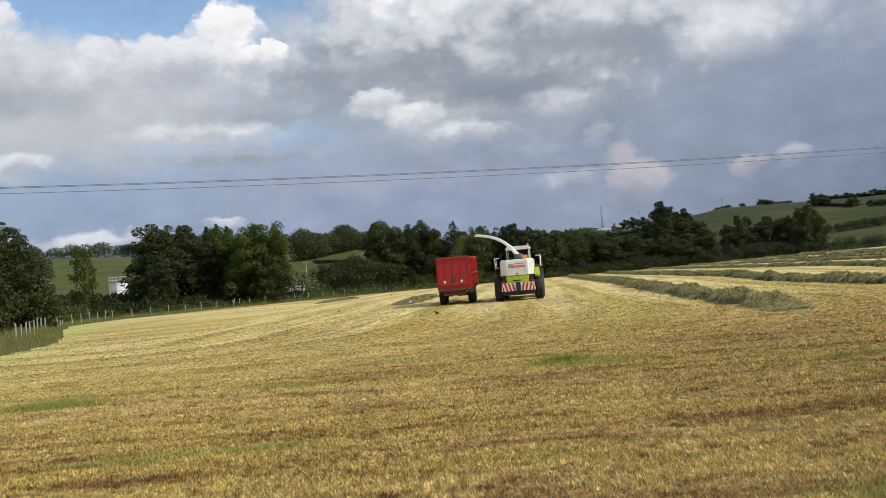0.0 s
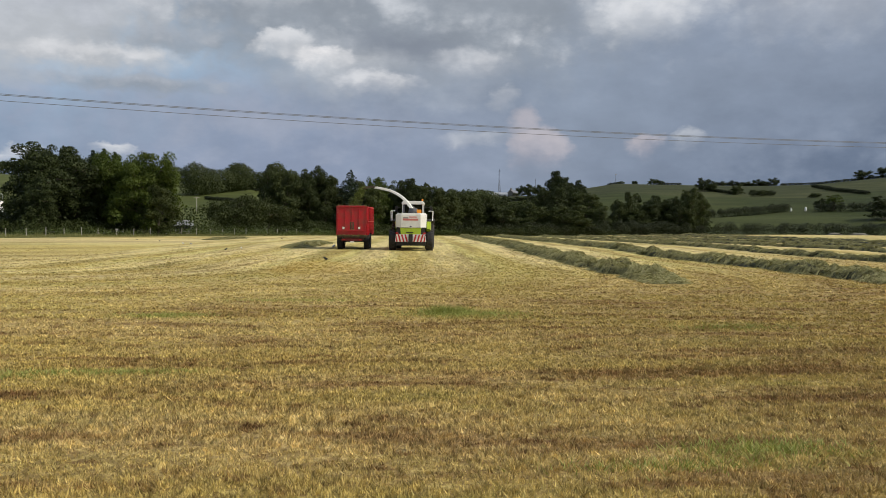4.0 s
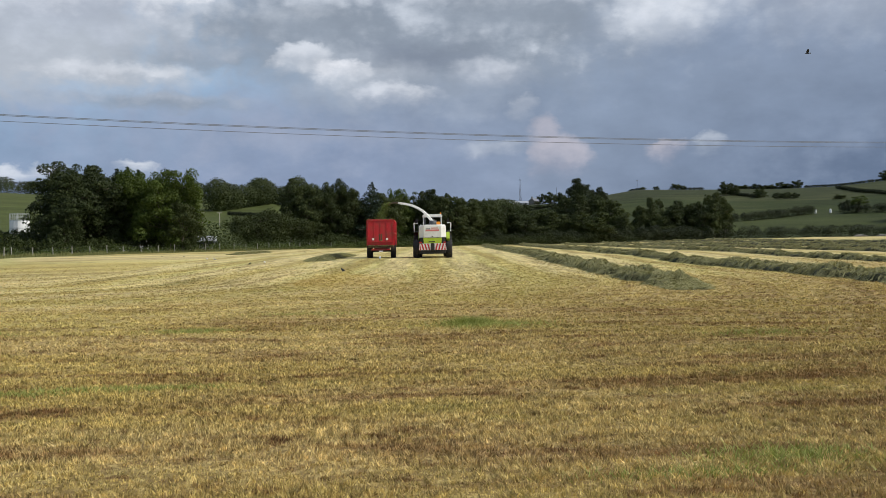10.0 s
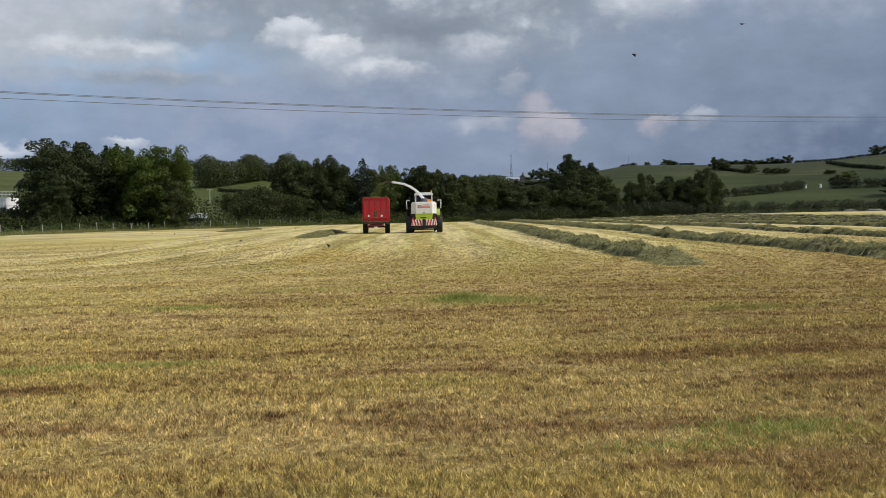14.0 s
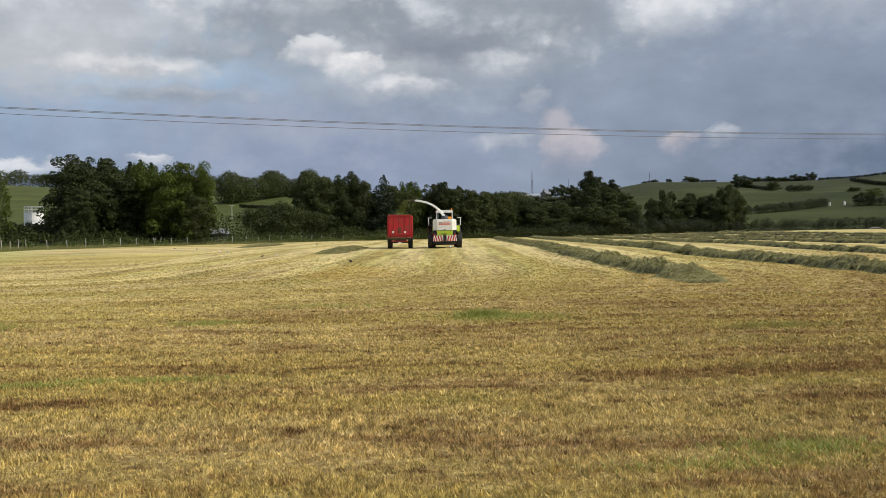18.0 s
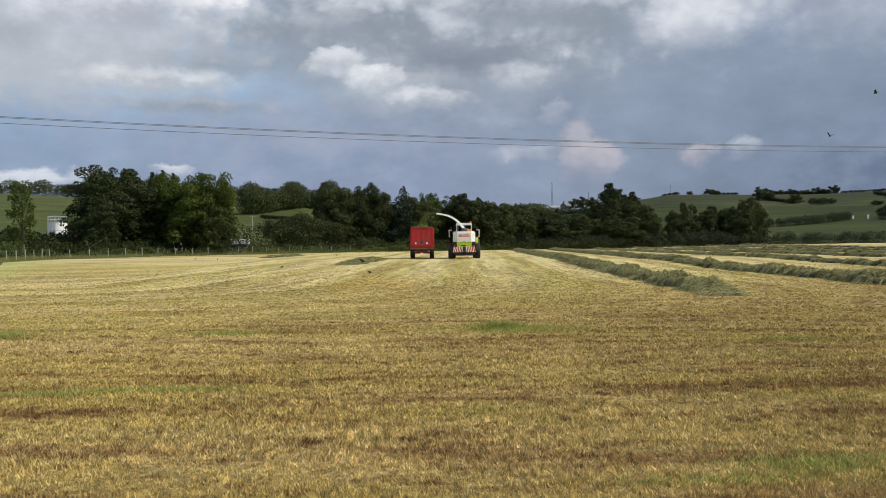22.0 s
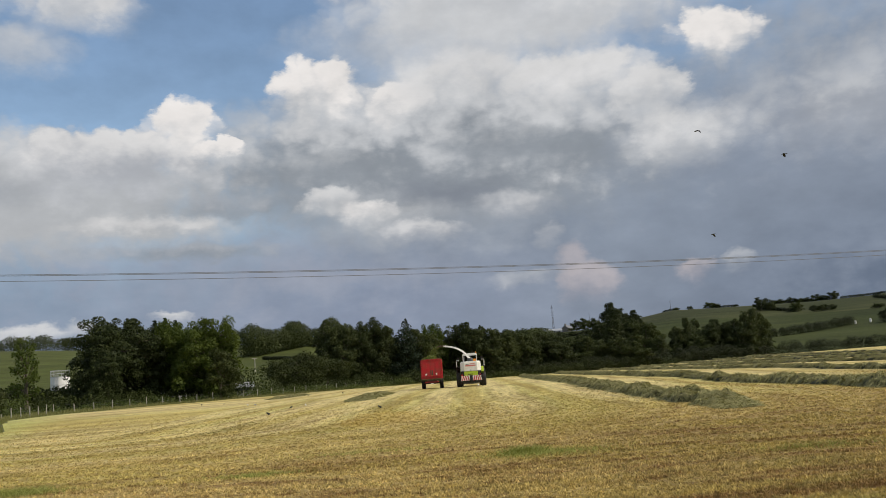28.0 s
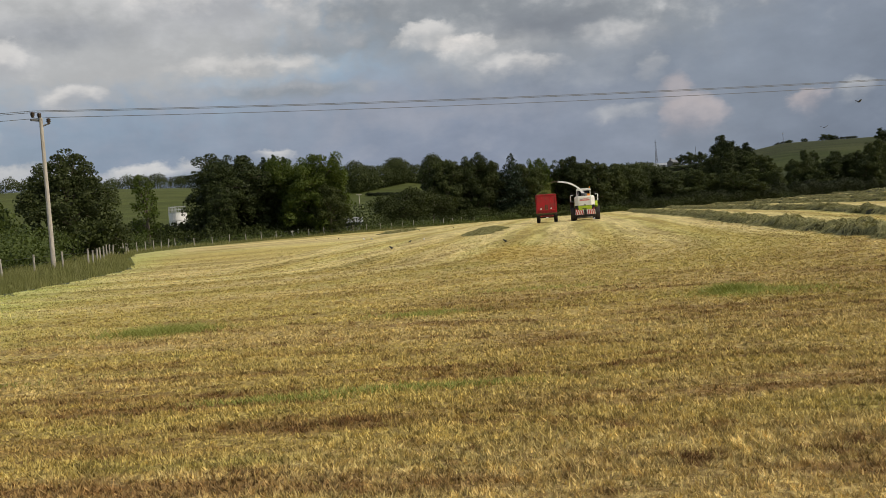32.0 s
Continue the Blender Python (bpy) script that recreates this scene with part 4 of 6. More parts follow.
for title, made in (("oak", broad_tree(11, 11, 11, 0.4, 42000, 0.17, OAK_LEAF, 0.0, 20, 11, 0.6)), ("oak_b", broad_tree(12, 11, 10, 0.4, 36000, 0.17, OAK_LEAF, 0.0, 17, 10, 0.65)),
                    ("ash", broad_tree(21, 11, 10, 0.4, 36000, 0.17, ASH_LEAF, 0.05, 22, 10, 0.85)), ("wood", broad_tree(31, 11, 8, 0.3, 26000, 0.18, WOOD_LEAF, 0.1, 16, 9, 0.8)),
                    ("wood_b", broad_tree(32, 11, 9, 0.3, 26000, 0.18, WOOD_LEAF, 0.1, 13, 11, 0.7)), ("wood_c", broad_tree(33, 11, 7, 1.6, 13000, 0.17, WOOD_LEAF, 0.1, 13, 8, 0.5)),
                    ("thin", broad_tree(41, 11, 4.2, 1.5, 3800, 0.20, ASH_LEAF, 0.2, 11, 6, 0.9)), ("far", broad_tree(51, 11, 10, 0.4, 5000, 0.42, WOOD_LEAF, 0.05, 10, 7)),
                    ("far_b", broad_tree(52, 11, 12, 0.4, 5000, 0.42, OAK_LEAF, 0.05, 9, 8))):
    KINDS[title] = (*made, 11.0, {"oak": 11, "oak_b": 10, "ash": 10, "wood": 8, "wood_b": 9, "wood_c": 7, "thin": 4.2, "far": 10, "far_b": 12}[title])
KINDS["dome"] = (*broad_tree(34, 11, 8, 0.1, 30000, 0.15, WOOD_LEAF, 0.05, 22, 10, 0.7, 0.85), 11.0, 8.0)
KINDS["bush"] = (*broad_tree(61, 6, 12, 0.1, 26000, 0.16, BUSH_LEAF, 0.0, 24, 10, 0.8, 0.4), 6.0, 12.0)
KINDS["scrub"] = (*broad_tree(62, 3, 5, 0.05, 4500, 0.17, SCRUB_LEAF), 3.0, 5.0)
KINDS["thorn"] = (*broad_tree(63, 3, 5, 0.05, 4000, 0.17, HEDGE_LEAF), 3.0, 5.0)
KINDS["fir"] = (*conifer(71, 13, 7.5, 9000, 0.26, FIR_LEAF, 20), 13.0, 7.5)
KINDS["spruce"] = (*conifer(72, 13, 5.0, 7000, 0.26, FIR_LEAF, 26), 13.0, 5.0)


def by_angle(az, far):
    return math.sin(radians(az)) * far, math.cos(radians(az)) * far


def stand(name, kind, az, far, el, wide, label, group="", category="tree"):
    """A tree whose top shows at the angle el above the eye, seen at the angle az and that distance."""
    x, y = by_angle(az, far)
    tall = 1.58 + far * math.tan(radians(el)) - gz(x, y)
    return tree(name, kind, x, y, tall, wide, label, group, (az * 37) % 360, category)


OAK, ASH, WOODS = "dark green spreading oak tree behind the fence", "lighter green ash tree in full leaf", "dark green tree in the wood behind the field"
# behind the pole and the bunched posts
tree("tree", "dome", -38.2, 75.5, 9.6, 8.0, "dark rounded tree behind the pole and fence", "", 40)
tree("tree", "thorn", -35.0, 73, 3.4, 5.0, "dark thorn bush at the foot of a tree", "", 10, "bush")
stand("tree", "thin", -22.3, 128, 3.85, 4.0, "slender pale-green young tree with an open crown")
for az, far, el, wide in ((-21.1, 150, 0.95, 6), (-20.1, 152, 0.90, 6), (-22.0, 146, 0.9, 6), (-22.9, 140, 1.2, 7), (-19.0, 148, 0.8, 4)):
    stand("bush", "thorn", az, far, el, wide, "dark thorn bush in front of the white tank", "thorn bushes", "bush")
for x, y, tall, wide in ((-35, 47, 3.6, 6.5), (-33, 38, 3.0, 6), (-39, 58, 4.2, 7), (-44, 50, 4.6, 7), (-46, 64, 5.0, 7), (-52, 72, 6, 8), (-34, 58, 2.6, 5), (-41, 68, 4, 6), (-52, 84, 6.5, 8)):
    tree("bush", "scrub", x, y, tall, wide, "lush light-green bush behind the fence", "green bushes", x * 31 % 360, "bush")
# the big oak and its lighter neighbour
stand("tree", "oak", -17.35, 142, 4.95, 13.6, OAK)
stand("tree", "oak_b", -18.1, 135, 2.9, 5.5, "low dark tree in front of the oak")
stand("tree", "oak_b", -16.0, 146, 4.7, 11.5, OAK)
stand("tree", "ash", -12.2, 140, 4.5, 10.5, ASH)
stand("tree", "ash", -14.0, 144, 4.4, 10.0, ASH)
stand("tree", "wood", -11.4, 137, 2.6, 5.5, WOODS)
for az, el in ((-15.1, 4.5), (-14.5, 4.62), (-13.9, 4.45)):
    stand("tree", "spruce", az, 175, el, 6.0, "tall pointed spruce behind the ash tree", "spruces")
stand("bush", "bush", -6.6, 165, 2.0, 15.5, "large rounded grey-green willow bush", "", "bush")
# the wood
WOOD = "trees of the wood"
for kind, az, far, el, wide in (("wood_c", -4.8, 178, 4.0, 5.5), ("wood", -3.7, 176, 3.8, 8.0), ("oak", -2.4, 178, 3.95, 9.0), ("wood", -1.3, 178, 3.5, 7.5),
                                ("wood_c", -0.4, 185, 2.6, 7.0), ("wood_b", 1.2, 180, 3.0, 8.0), ("ash", 2.0, 186, 3.3, 6.0), ("wood_c", 3.2, 188, 3.1, 6.0),
                                ("oak_b", 4.4, 186, 3.2, 9.0), ("wood", 5.6, 186, 2.9, 8.0), ("wood_b", 0.2, 184, 2.2, 8.0), ("wood", 2.6, 192, 2.3, 8.5),
                                ("wood_b", 4.6, 194, 2.3, 9.0), ("wood_b", 6.5, 190, 2.6, 8.0), ("wood", 7.4, 195, 2.4, 8.0), ("wood", 6.0, 196, 1.8, 9.0),
                                ("wood_b", 8.3, 200, 2.45, 7.5), ("wood", 9.2, 205, 2.0, 8.0), ("wood_b", 7.6, 200, 1.7, 9.0), ("wood_b", 9.9, 200, 1.6, 9.0),
                                ("wood", 10.8, 210, 1.9, 8.0), ("wood_b", 11.7, 205, 1.7, 9.0), ("wood", 12.3, 220, 2.2, 7.0),
                                ("wood_b", 13.1, 215, 2.7, 9.0), ("oak", 14.2, 222, 2.75, 9.5), ("wood", 15.3, 218, 2.5, 8.5), ("wood_b", 14.0, 205, 1.6, 10.0),
                                ("wood_b", 16.0, 212, 1.5, 6.0)):
    stand("tree", kind, az, far, el, wide, WOODS, WOOD)
stand("tree", "oak_b", 13.6, 300, 3.72, 12.5, "tall dark tree leaning over the wood")
stand("tree", "oak_b", 14.8, 300, 3.15, 7.0, "dark tree beside a taller one")
stand("tree", "fir", 0.3, 178, 3.7, 6.5, "dark layered conifer above the wood")
stand("tree", "fir", 5.0, 192, 2.95, 6.5, "dark conifer in the wood")
stand("tree", "fir", 3.4, 192, 3.05, 6.5, "dark conifer in the wood")
COPSE = "dark trees of a copse beyond the hedge"
for kind, az, far, el, wide in (("wood", 17.2, 232, 1.95, 5.0), ("wood_b", 18.0, 235, 2.45, 5.5), ("oak_b", 19.2, 233, 2.2, 8.5), ("wood", 20.3, 235, 2.15, 7.0), ("wood_b", 21.6, 232, 2.65, 7.5),
                                ("wood", 20.9, 230, 1.7, 7.0), ("wood_b", 18.6, 230, 1.4, 8.0), ("wood_c", 22.2, 236, 1.8, 5.0)):
    stand("tree", kind, az, far, el, wide, COPSE, "trees of the copse")
# on the hills
HILL = "lone dark tree on the green hillside"
for kind, az, far, el, wide in (("far", 17.3, 552, 2.98, 4), ("far_b", 18.15, 552, 3.0, 4), ("far", 19.3, 550, 3.13, 6.5), ("far", 19.7, 552, 3.03, 5), ("far_b", 22.3, 444, 3.17, 7.0),
                                ("far", 22.8, 446, 2.95, 5.5), ("far", 24.25, 425, 2.74, 5.6), ("far_b", 25.2, 417, 2.42, 4.5), ("far", 25.65, 417, 2.43, 4.5), ("far_b", 26.1, 418, 2.38, 4.5),
                                ("far", 23.3, 554, 2.92, 8), ("far_b", 24.0, 554, 2.98, 7), ("far", 24.7, 554, 2.9, 8), ("far_b", 25.4, 554, 3.03, 7), ("far", 25.8, 554, 2.9, 6), ("far_b", 26.3, 552, 3.12, 6),
                                ("far", 28.6, 404, 2.2, 5), ("far_b", 28.95, 342, 1.9, 4.5), ("thin", 29.6, 335, 2.1, 6),
                                ("far_b", 31.2, 545, 3.5, 9), ("far", 32.4, 545, 3.7, 10), ("far_b", 32.3, 290, 2.0, 10), ("far_b", 33.4, 275, 1.6, 12),
                                ("far_b", 11.15, 540, 2.7, 6), ("far", 10.8, 500, 2.2, 5), ("far", 11.7, 545, 2.8, 7), ("far", 12.3, 548, 2.75, 7), ("far_b", 9.0, 500, 2.05, 12), ("far", 7.6, 500, 2.0, 12),
                                ("far_b", 9.9, 420, 2.05, 11), ("far", 11.1, 430, 2.0, 11), ("far_b", 12.2, 425, 2.1, 11), ("far", 12.9, 400, 2.3, 10), ("far", 10.3, 330, 1.8, 10), ("far_b", 11.6, 330, 1.85, 10)):
    stand("tree", kind, az, far, el + 0.1, wide * 1.12, HILL, "trees on the hillside")


def bank(name, places, tall, deep, per_metre, size, mat, label, seed, group="", category="hedge", ragged=0.4):
    """A hedge or bank of scrub along a line of places."""
    rng = np.random.default_rng(seed)
    lobes = []
    for (ax, ay), (bx, by) in zip(places, places[1:]):
        n = max(2, int(math.hypot(bx - ax, by - ay) / (deep * 0.45)))
        for k in range(n):
            f = (k + rng.uniform(0, 1)) / n
            x, y = ax + (bx - ax) * f + rng.normal(0, deep * 0.15), ay + (by - ay) * f + rng.normal(0, deep * 0.15)
            h = tall * rng.uniform(1 - ragged, 1 + ragged * 0.5)
            lobes.append([x, y, gz(x, y) + h * 0.42, deep * rng.uniform(0.4, 0.7), deep * rng.uniform(0.4, 0.7), h * 0.58])
    run = sum(math.hypot(b[0] - a[0], b[1] - a[1]) for a, b in zip(places, places[1:]))
    verts = clumps(rng, lobes, int(run * per_metre), size, 0.12)
    floor = ground_z(verts[:, 0], verts[:, 1])
    verts[:, 2] = np.maximum(verts[:, 2], floor - 0.05)
    ob = new(name, mesh_of(name, verts, np.arange(len(verts)).reshape(-1, 4), mat))
    return tagged(ob, label, category, group, "stuff")


def polar(*pairs):
    return [by_angle(a, r) for a, r in pairs]


bank("hedge", polar((4, 186), (9, 194), (15, 205), (22, 231), (27, 237), (31, 239), (36, 240)), 3.1, 3.4, 620, 0.14, HEDGE_SHADED, "unclipped dark green hedge along the far side of the field", 81)
bank("hedge", polar((-22, 126), (-17, 133), (-12, 146), (-6, 160), (-1, 172), (4, 182)), 2.4, 3.6, 180, 0.18, HEDGE_LEAF, "low dark bramble bank behind the fence", 82)
bank("hedge", polar((-1, 169.5), (4, 180.5), (9, 190), (14, 201), (17, 210)), 1.9, 2.6, 260, 0.15, HEDGE_LEAF, "low ragged hedge at the foot of the wood", 87, "", "hedge", 0.6)
bank("undergrowth", polar((-24, 118), (-16, 128), (-10, 142), (-4, 158), (2, 176), (8, 188)), 1.1, 3.0, 140, 0.14, SCRUB_LEAF, "rough green undergrowth behind the fence", 83, "", "undergrowth", 0.6)
bank("hedge", [(-30, 20), (-31, 38), (-31, 52), (-37, 66), (-44, 84), (-47, 104)], 2.5, 5.5, 420, 0.15, SCRUB_LEAF, "lush green hawthorn and bramble bank behind the fence", 84, "", "hedge", 0.5)
bank("hedge", [(-38, 18), (-40, 40), (-43, 62), (-50, 80)], 4.2, 6.0, 420, 0.17, HEDGE_LEAF, "tall overgrown green hedge", 85, "", "hedge", 0.5)
bank("hedge", polar((-25, 135), (-19, 150), (-14, 165)), 2.1, 6.0, 180, 0.22, HEDGE_LEAF, "dark scrub beside the white tank", 86, "", "hedge", 0.6)
FIELD_HEDGE = "dark hedge between the fields on the hill"
for number, line in enumerate((polar((22.4, 303), (25.2, 322), (27.2, 337)), polar((28.7, 333), (31, 326), (34, 322)), polar((19.6, 552), (20.4, 553), (21.0, 553)), polar((22.1, 464), (23.1, 444), (24.1, 426)),
                               polar((26.7, 554), (28, 553), (29.7, 552), (33, 548)), polar((28.5, 486), (29.7, 434), (31.5, 400)), polar((22.6, 556), (24.5, 556), (26.4, 556)),
                               polar((-8.6, 395), (-6, 365), (-4, 350)), polar((16.5, 552), (17.2, 552)))):
    bank("hedge", line, 3.0 if number < 2 else 1.5, 2.4 if number < 2 else 1.7, 300, 0.20, HEDGE_SHADED, FIELD_HEDGE, 90 + number, "hedges on the hill", "hedge", 0.2)
bank("wood", polar((-9.6, 420), (-8, 430), (-6.5, 435), (-5, 440), (-3.5, 430)), 12.5, 12, 620, 0.48, WOOD_LEAF, "dark wood on the hilltop", 99, "", "wood", 0.35)
bank("wood", polar((-40, 555), (-33, 560), (-27, 560), (-20, 560), (-15, 560), (-10, 540)), 9.0, 10, 240, 0.5, WOOD_LEAF, "dark line of trees along the skyline", 100, "", "wood", 0.35)
bank("wood", polar((-2, 320), (2, 330), (6, 340), (9, 400)), 9, 12, 260, 0.55, WOOD_LEAF, "distant dark wood behind the nearer trees", 101, "", "wood", 0.3)


bank("wood", polar((-5.2, 184), (-1, 194), (5, 202), (10, 216), (16, 234)), 6.0, 6.0, 230, 0.32, WOOD_LEAF, "dense dark understorey of the wood", 102, "", "wood", 0.4)
bank("wood", polar((-19.3, 141), (-16, 140), (-12, 142), (-9.5, 150)), 4.0, 5.0, 200, 0.24, OAK_LEAF, "dark shrubs beneath the oak and ash trees", 103, "", "wood", 0.5)
bank("wood", polar((16.8, 240), (19, 244), (22.6, 244)), 4.0, 5.0, 150, 0.3, WOOD_LEAF, "dark understorey of the copse", 104, "", "wood", 0.4)


# the post and wire fence
FENCE = ((-29, 18), (-26.5, 28), (-25.6, 40), (-25.6, 52), (-31.5, 68), (-38.6, 88), (-40.5, 106), (-33, 124.5), (-21, 143), (-9, 165), (9, 180), (24, 189))


def fence():
    rng = random.Random(7)
    ob = thing("fence", "weathered wooden post and wire fence in long grass", "fence")
    bm = bmesh.new()
    bmesh.ops.create_cone(bm, cap_ends=True, segments=7, radius1=0.055, radius2=0.05, depth=1.40)
    bmesh.ops.translate(bm, verts=bm.verts, vec=(0, 0, 0.46))
    me = bpy.data.meshes.new("post")
    bm.to_mesh(me)
    bm.free()
    me.materials.append(POST_WOOD)
    tops = []
    for (ax, ay), (bx, by) in zip(FENCE, FENCE[1:]):
        n = max(1, round(math.hypot(bx - ax, by - ay) / 3.1))
        for k in range(n):
            x, y = ax + (bx - ax) * k / n, ay + (by - ay) * k / n
            p = new("post", me)
            p.parent = ob
            p.matrix_basis = pose(x, y, gz(x, y), rng.uniform(-3, 3), rng.uniform(-3, 3), rng.uniform(0, 90)) @ Matrix.Diagonal((1.0, 1.0, rng.uniform(0.92, 1.06), 1))
            tops.append((x, y, gz(x, y)))
    for high in (0.35, 0.68, 1.0):
        part("wire", cable(bmesh.new(), [(a[0], a[1], a[2] + high) for a in tops], 0.004, 3), DARK_STEEL, ob)


fence()


def verge():
    """Uncut long grass between the mown edge and the fence."""
    rng = np.random.default_rng(17)
    xs, ys, hs = [], [], []
    line = [(-21.5, 24), (-18.8, 31), (-19.6, 38), (-21.4, 47), (-24.4, 55), (-30.2, 68), (-37.2, 86), (-38.8, 104), (-31.7, 122), (-20.2, 140), (-8.2, 162), (10, 177), (29, 188)]
    back = [(-29, 20), (-28, 31), (-28, 38), (-28, 47), (-29, 55), (-34, 68), (-41, 86), (-43, 106), (-35, 127), (-23, 146), (-11, 169), (9, 184), (29, 194)]
    for k in range(len(line) - 1):
        count = (14000, 14000, 12000, 9000, 8000, 8000, 6000, 6000, 6000, 6000, 5000, 4000)[k]
        f, g = rng.uniform(0, 1, count), rng.uniform(0, 1, count)
        a = np.array(line[k])[None] * (1 - f[:, None]) + np.array(line[k + 1])[None] * f[:, None]
        b = np.array(back[k])[None] * (1 - f[:, None]) + np.array(back[k + 1])[None] * f[:, None]
        p = a * (1 - g[:, None]) + b * g[:, None] + rng.normal(0, 0.12, (count, 2))
        xs.append(p[:, 0]), ys.append(p[:, 1]), hs.append(rng.uniform(0.2, 0.85, count) * (0.72 + 0.34 * np.sin(p[:, 0] * 1.9 + 1.3 * np.sin(p[:, 1] * 0.9)) * np.sin(p[:, 1] * 1.3)) * (0.45 + 0.55 * ease(0, 0.35, g)) * (1.0 if k < 5 else 0.75))
    x, y, h = np.concatenate(xs), np.concatenate(ys), np.concatenate(hs)
    far = 1 + ease(40, 150, np.hypot(x, y)) * 2.5
    me = blades(rng, x, y, ground_z(x, y), h, 0.03 * far, rng.uniform(0.05, 0.6, len(x)), TALL_GRASS, "long_grass")
    tagged(new("long_grass", me), "long uncut seeding grass along the fence", "grass", "", "stuff")


verge()

# ---------------------------------------------------------------- building bricks for the machines
def box(bm, x0, x1, y0, y1, z0, z1, bevel=0.0):
    made = bmesh.ops.create_cube(bm, size=1.0)["verts"]
    bmesh.ops.transform(bm, verts=made, matrix=Matrix.Translation(((x0 + x1) / 2, (y0 + y1) / 2, (z0 + z1) / 2)) @ Matrix.Diagonal((abs(x1 - x0), abs(y1 - y0), abs(z1 - z0), 1)))
    if bevel:
        edges = list({e for v in made for e in v.link_edges})
        bmesh.ops.bevel(bm, geom=edges, offset=bevel, segments=2, affect="EDGES", profile=0.6)
    return bm


def prism(bm, outline, lo, hi, axis="y", bevel=0.0):
    """An outline of points drawn out along an axis: (x, z) along y, (x, y) along z, (y, z) along x."""
    def at(p, v):
        return {"y": (p[0], v, p[1]), "z": (p[0], p[1], v), "x": (v, p[0], p[1])}[axis]
    a, b = [bm.verts.new(at(p, lo)) for p in outline], [bm.verts.new(at(p, hi)) for p in outline]
    faces = [bm.faces.new(a), bm.faces.new(b[::-1])]
    for k in range(len(outline)):
        m = (k + 1) % len(outline)
        faces.append(bm.faces.new((a[k], b[k], b[m], a[m])))
    bmesh.ops.recalc_face_normals(bm, faces=faces)
    if bevel:
        bmesh.ops.bevel(bm, geom=list({e for f in faces for e in f.edges}), offset=bevel, segments=2, affect="EDGES", profile=0.6)
    return bm


def tube(bm, points, radius, sides=8):
    for a, b in zip(points, points[1:]):
        limb(bm, a, b, radius, radius, sides)
        bmesh.ops.create_icosphere(bm, subdivisions=1, radius=radius, matrix=Matrix.Translation(b))
    return bm


def lathe(bm, profile, sides=28, axis="x"):
    """Turns a profile of (along, radius) points round the x axis."""
    rings = []
    for k in range(sides):
        a = k * 2 * math.pi / sides
        rings.append([bm.verts.new((u, math.cos(a) * r, math.sin(a) * r)) for u, r in profile])
    for k in range(sides):
        p, q = rings[k], rings[(k + 1) % sides]
        for m in range(len(profile) - 1):
            f = bm.faces.new((p[m], q[m], q[m + 1], p[m + 1]))
            f.smooth = True
    bmesh.ops.recalc_face_normals(bm, faces=bm.faces)
    return bm


def wheel(parent, x, y, radius, wide, rim_mat, lugs=18):
    """A wheel with its tyre and rim; it turns round x."""
    hub = bmesh.new()
    bmesh.ops.create_cone(hub, cap_ends=True, segments=14, radius1=radius * 0.2, radius2=radius * 0.2, depth=wide * 0.8, matrix=Matrix.Rotation(math.pi / 2, 4, "Y"))
    for k in range(8):
        a = k * math.pi / 4
        bmesh.ops.create_cone(hub, cap_ends=True, segments=6, radius1=0.02, radius2=0.02, depth=wide * 0.86,
                              matrix=Matrix.Translation((0, math.cos(a) * radius * 0.15, math.sin(a) * radius * 0.15)) @ Matrix.Rotation(math.pi / 2, 4, "Y"))
    ob = part("wheel", hub, DARK_STEEL, parent)
    ob.matrix_basis = pose(x, y, radius)
    w, rim_r = wide / 2, radius * 0.56
    tyre = lathe(bmesh.new(), [(-w * 0.72, rim_r), (-w * 0.98, radius * 0.70), (-w, radius * 0.84), (-w * 0.86, radius * 0.94), (-w * 0.4, radius * 0.965), (w * 0.4, radius * 0.965),
                               (w * 0.86, radius * 0.94), (w, radius * 0.84), (w * 0.98, radius * 0.70), (w * 0.72, rim_r)])
    for k in range(lugs):
        for side in (-1, 1):
            a = (k + (0.25 if side > 0 else -0.25)) * 2 * math.pi / lugs
            m = Matrix.Rotation(a, 4, "X") @ Matrix.Translation((side * w * 0.48, 0, radius * 0.965)) @ Matrix.Rotation(side * 0.6, 4, "Z") @ Matrix.Diagonal((w * 0.95, radius * 0.075, radius * 0.075, 1))
            bmesh.ops.create_cube(tyre, size=1.0, matrix=m)
    part("tyre", tyre, RUBBER, ob)
    rim = lathe(bmesh.new(), [(-w * 0.74, rim_r * 1.03), (-w * 0.74, rim_r * 0.92), (-w * 0.2, rim_r * 0.80), (-w * 0.12, rim_r * 0.2), (w * 0.12, rim_r * 0.2), (w * 0.2, rim_r * 0.80),
                              (w * 0.74, rim_r * 0.92), (w * 0.74, rim_r * 1.03)], 24)
    part("rim", rim, rim_mat, ob)
    return ob, x, y, radius


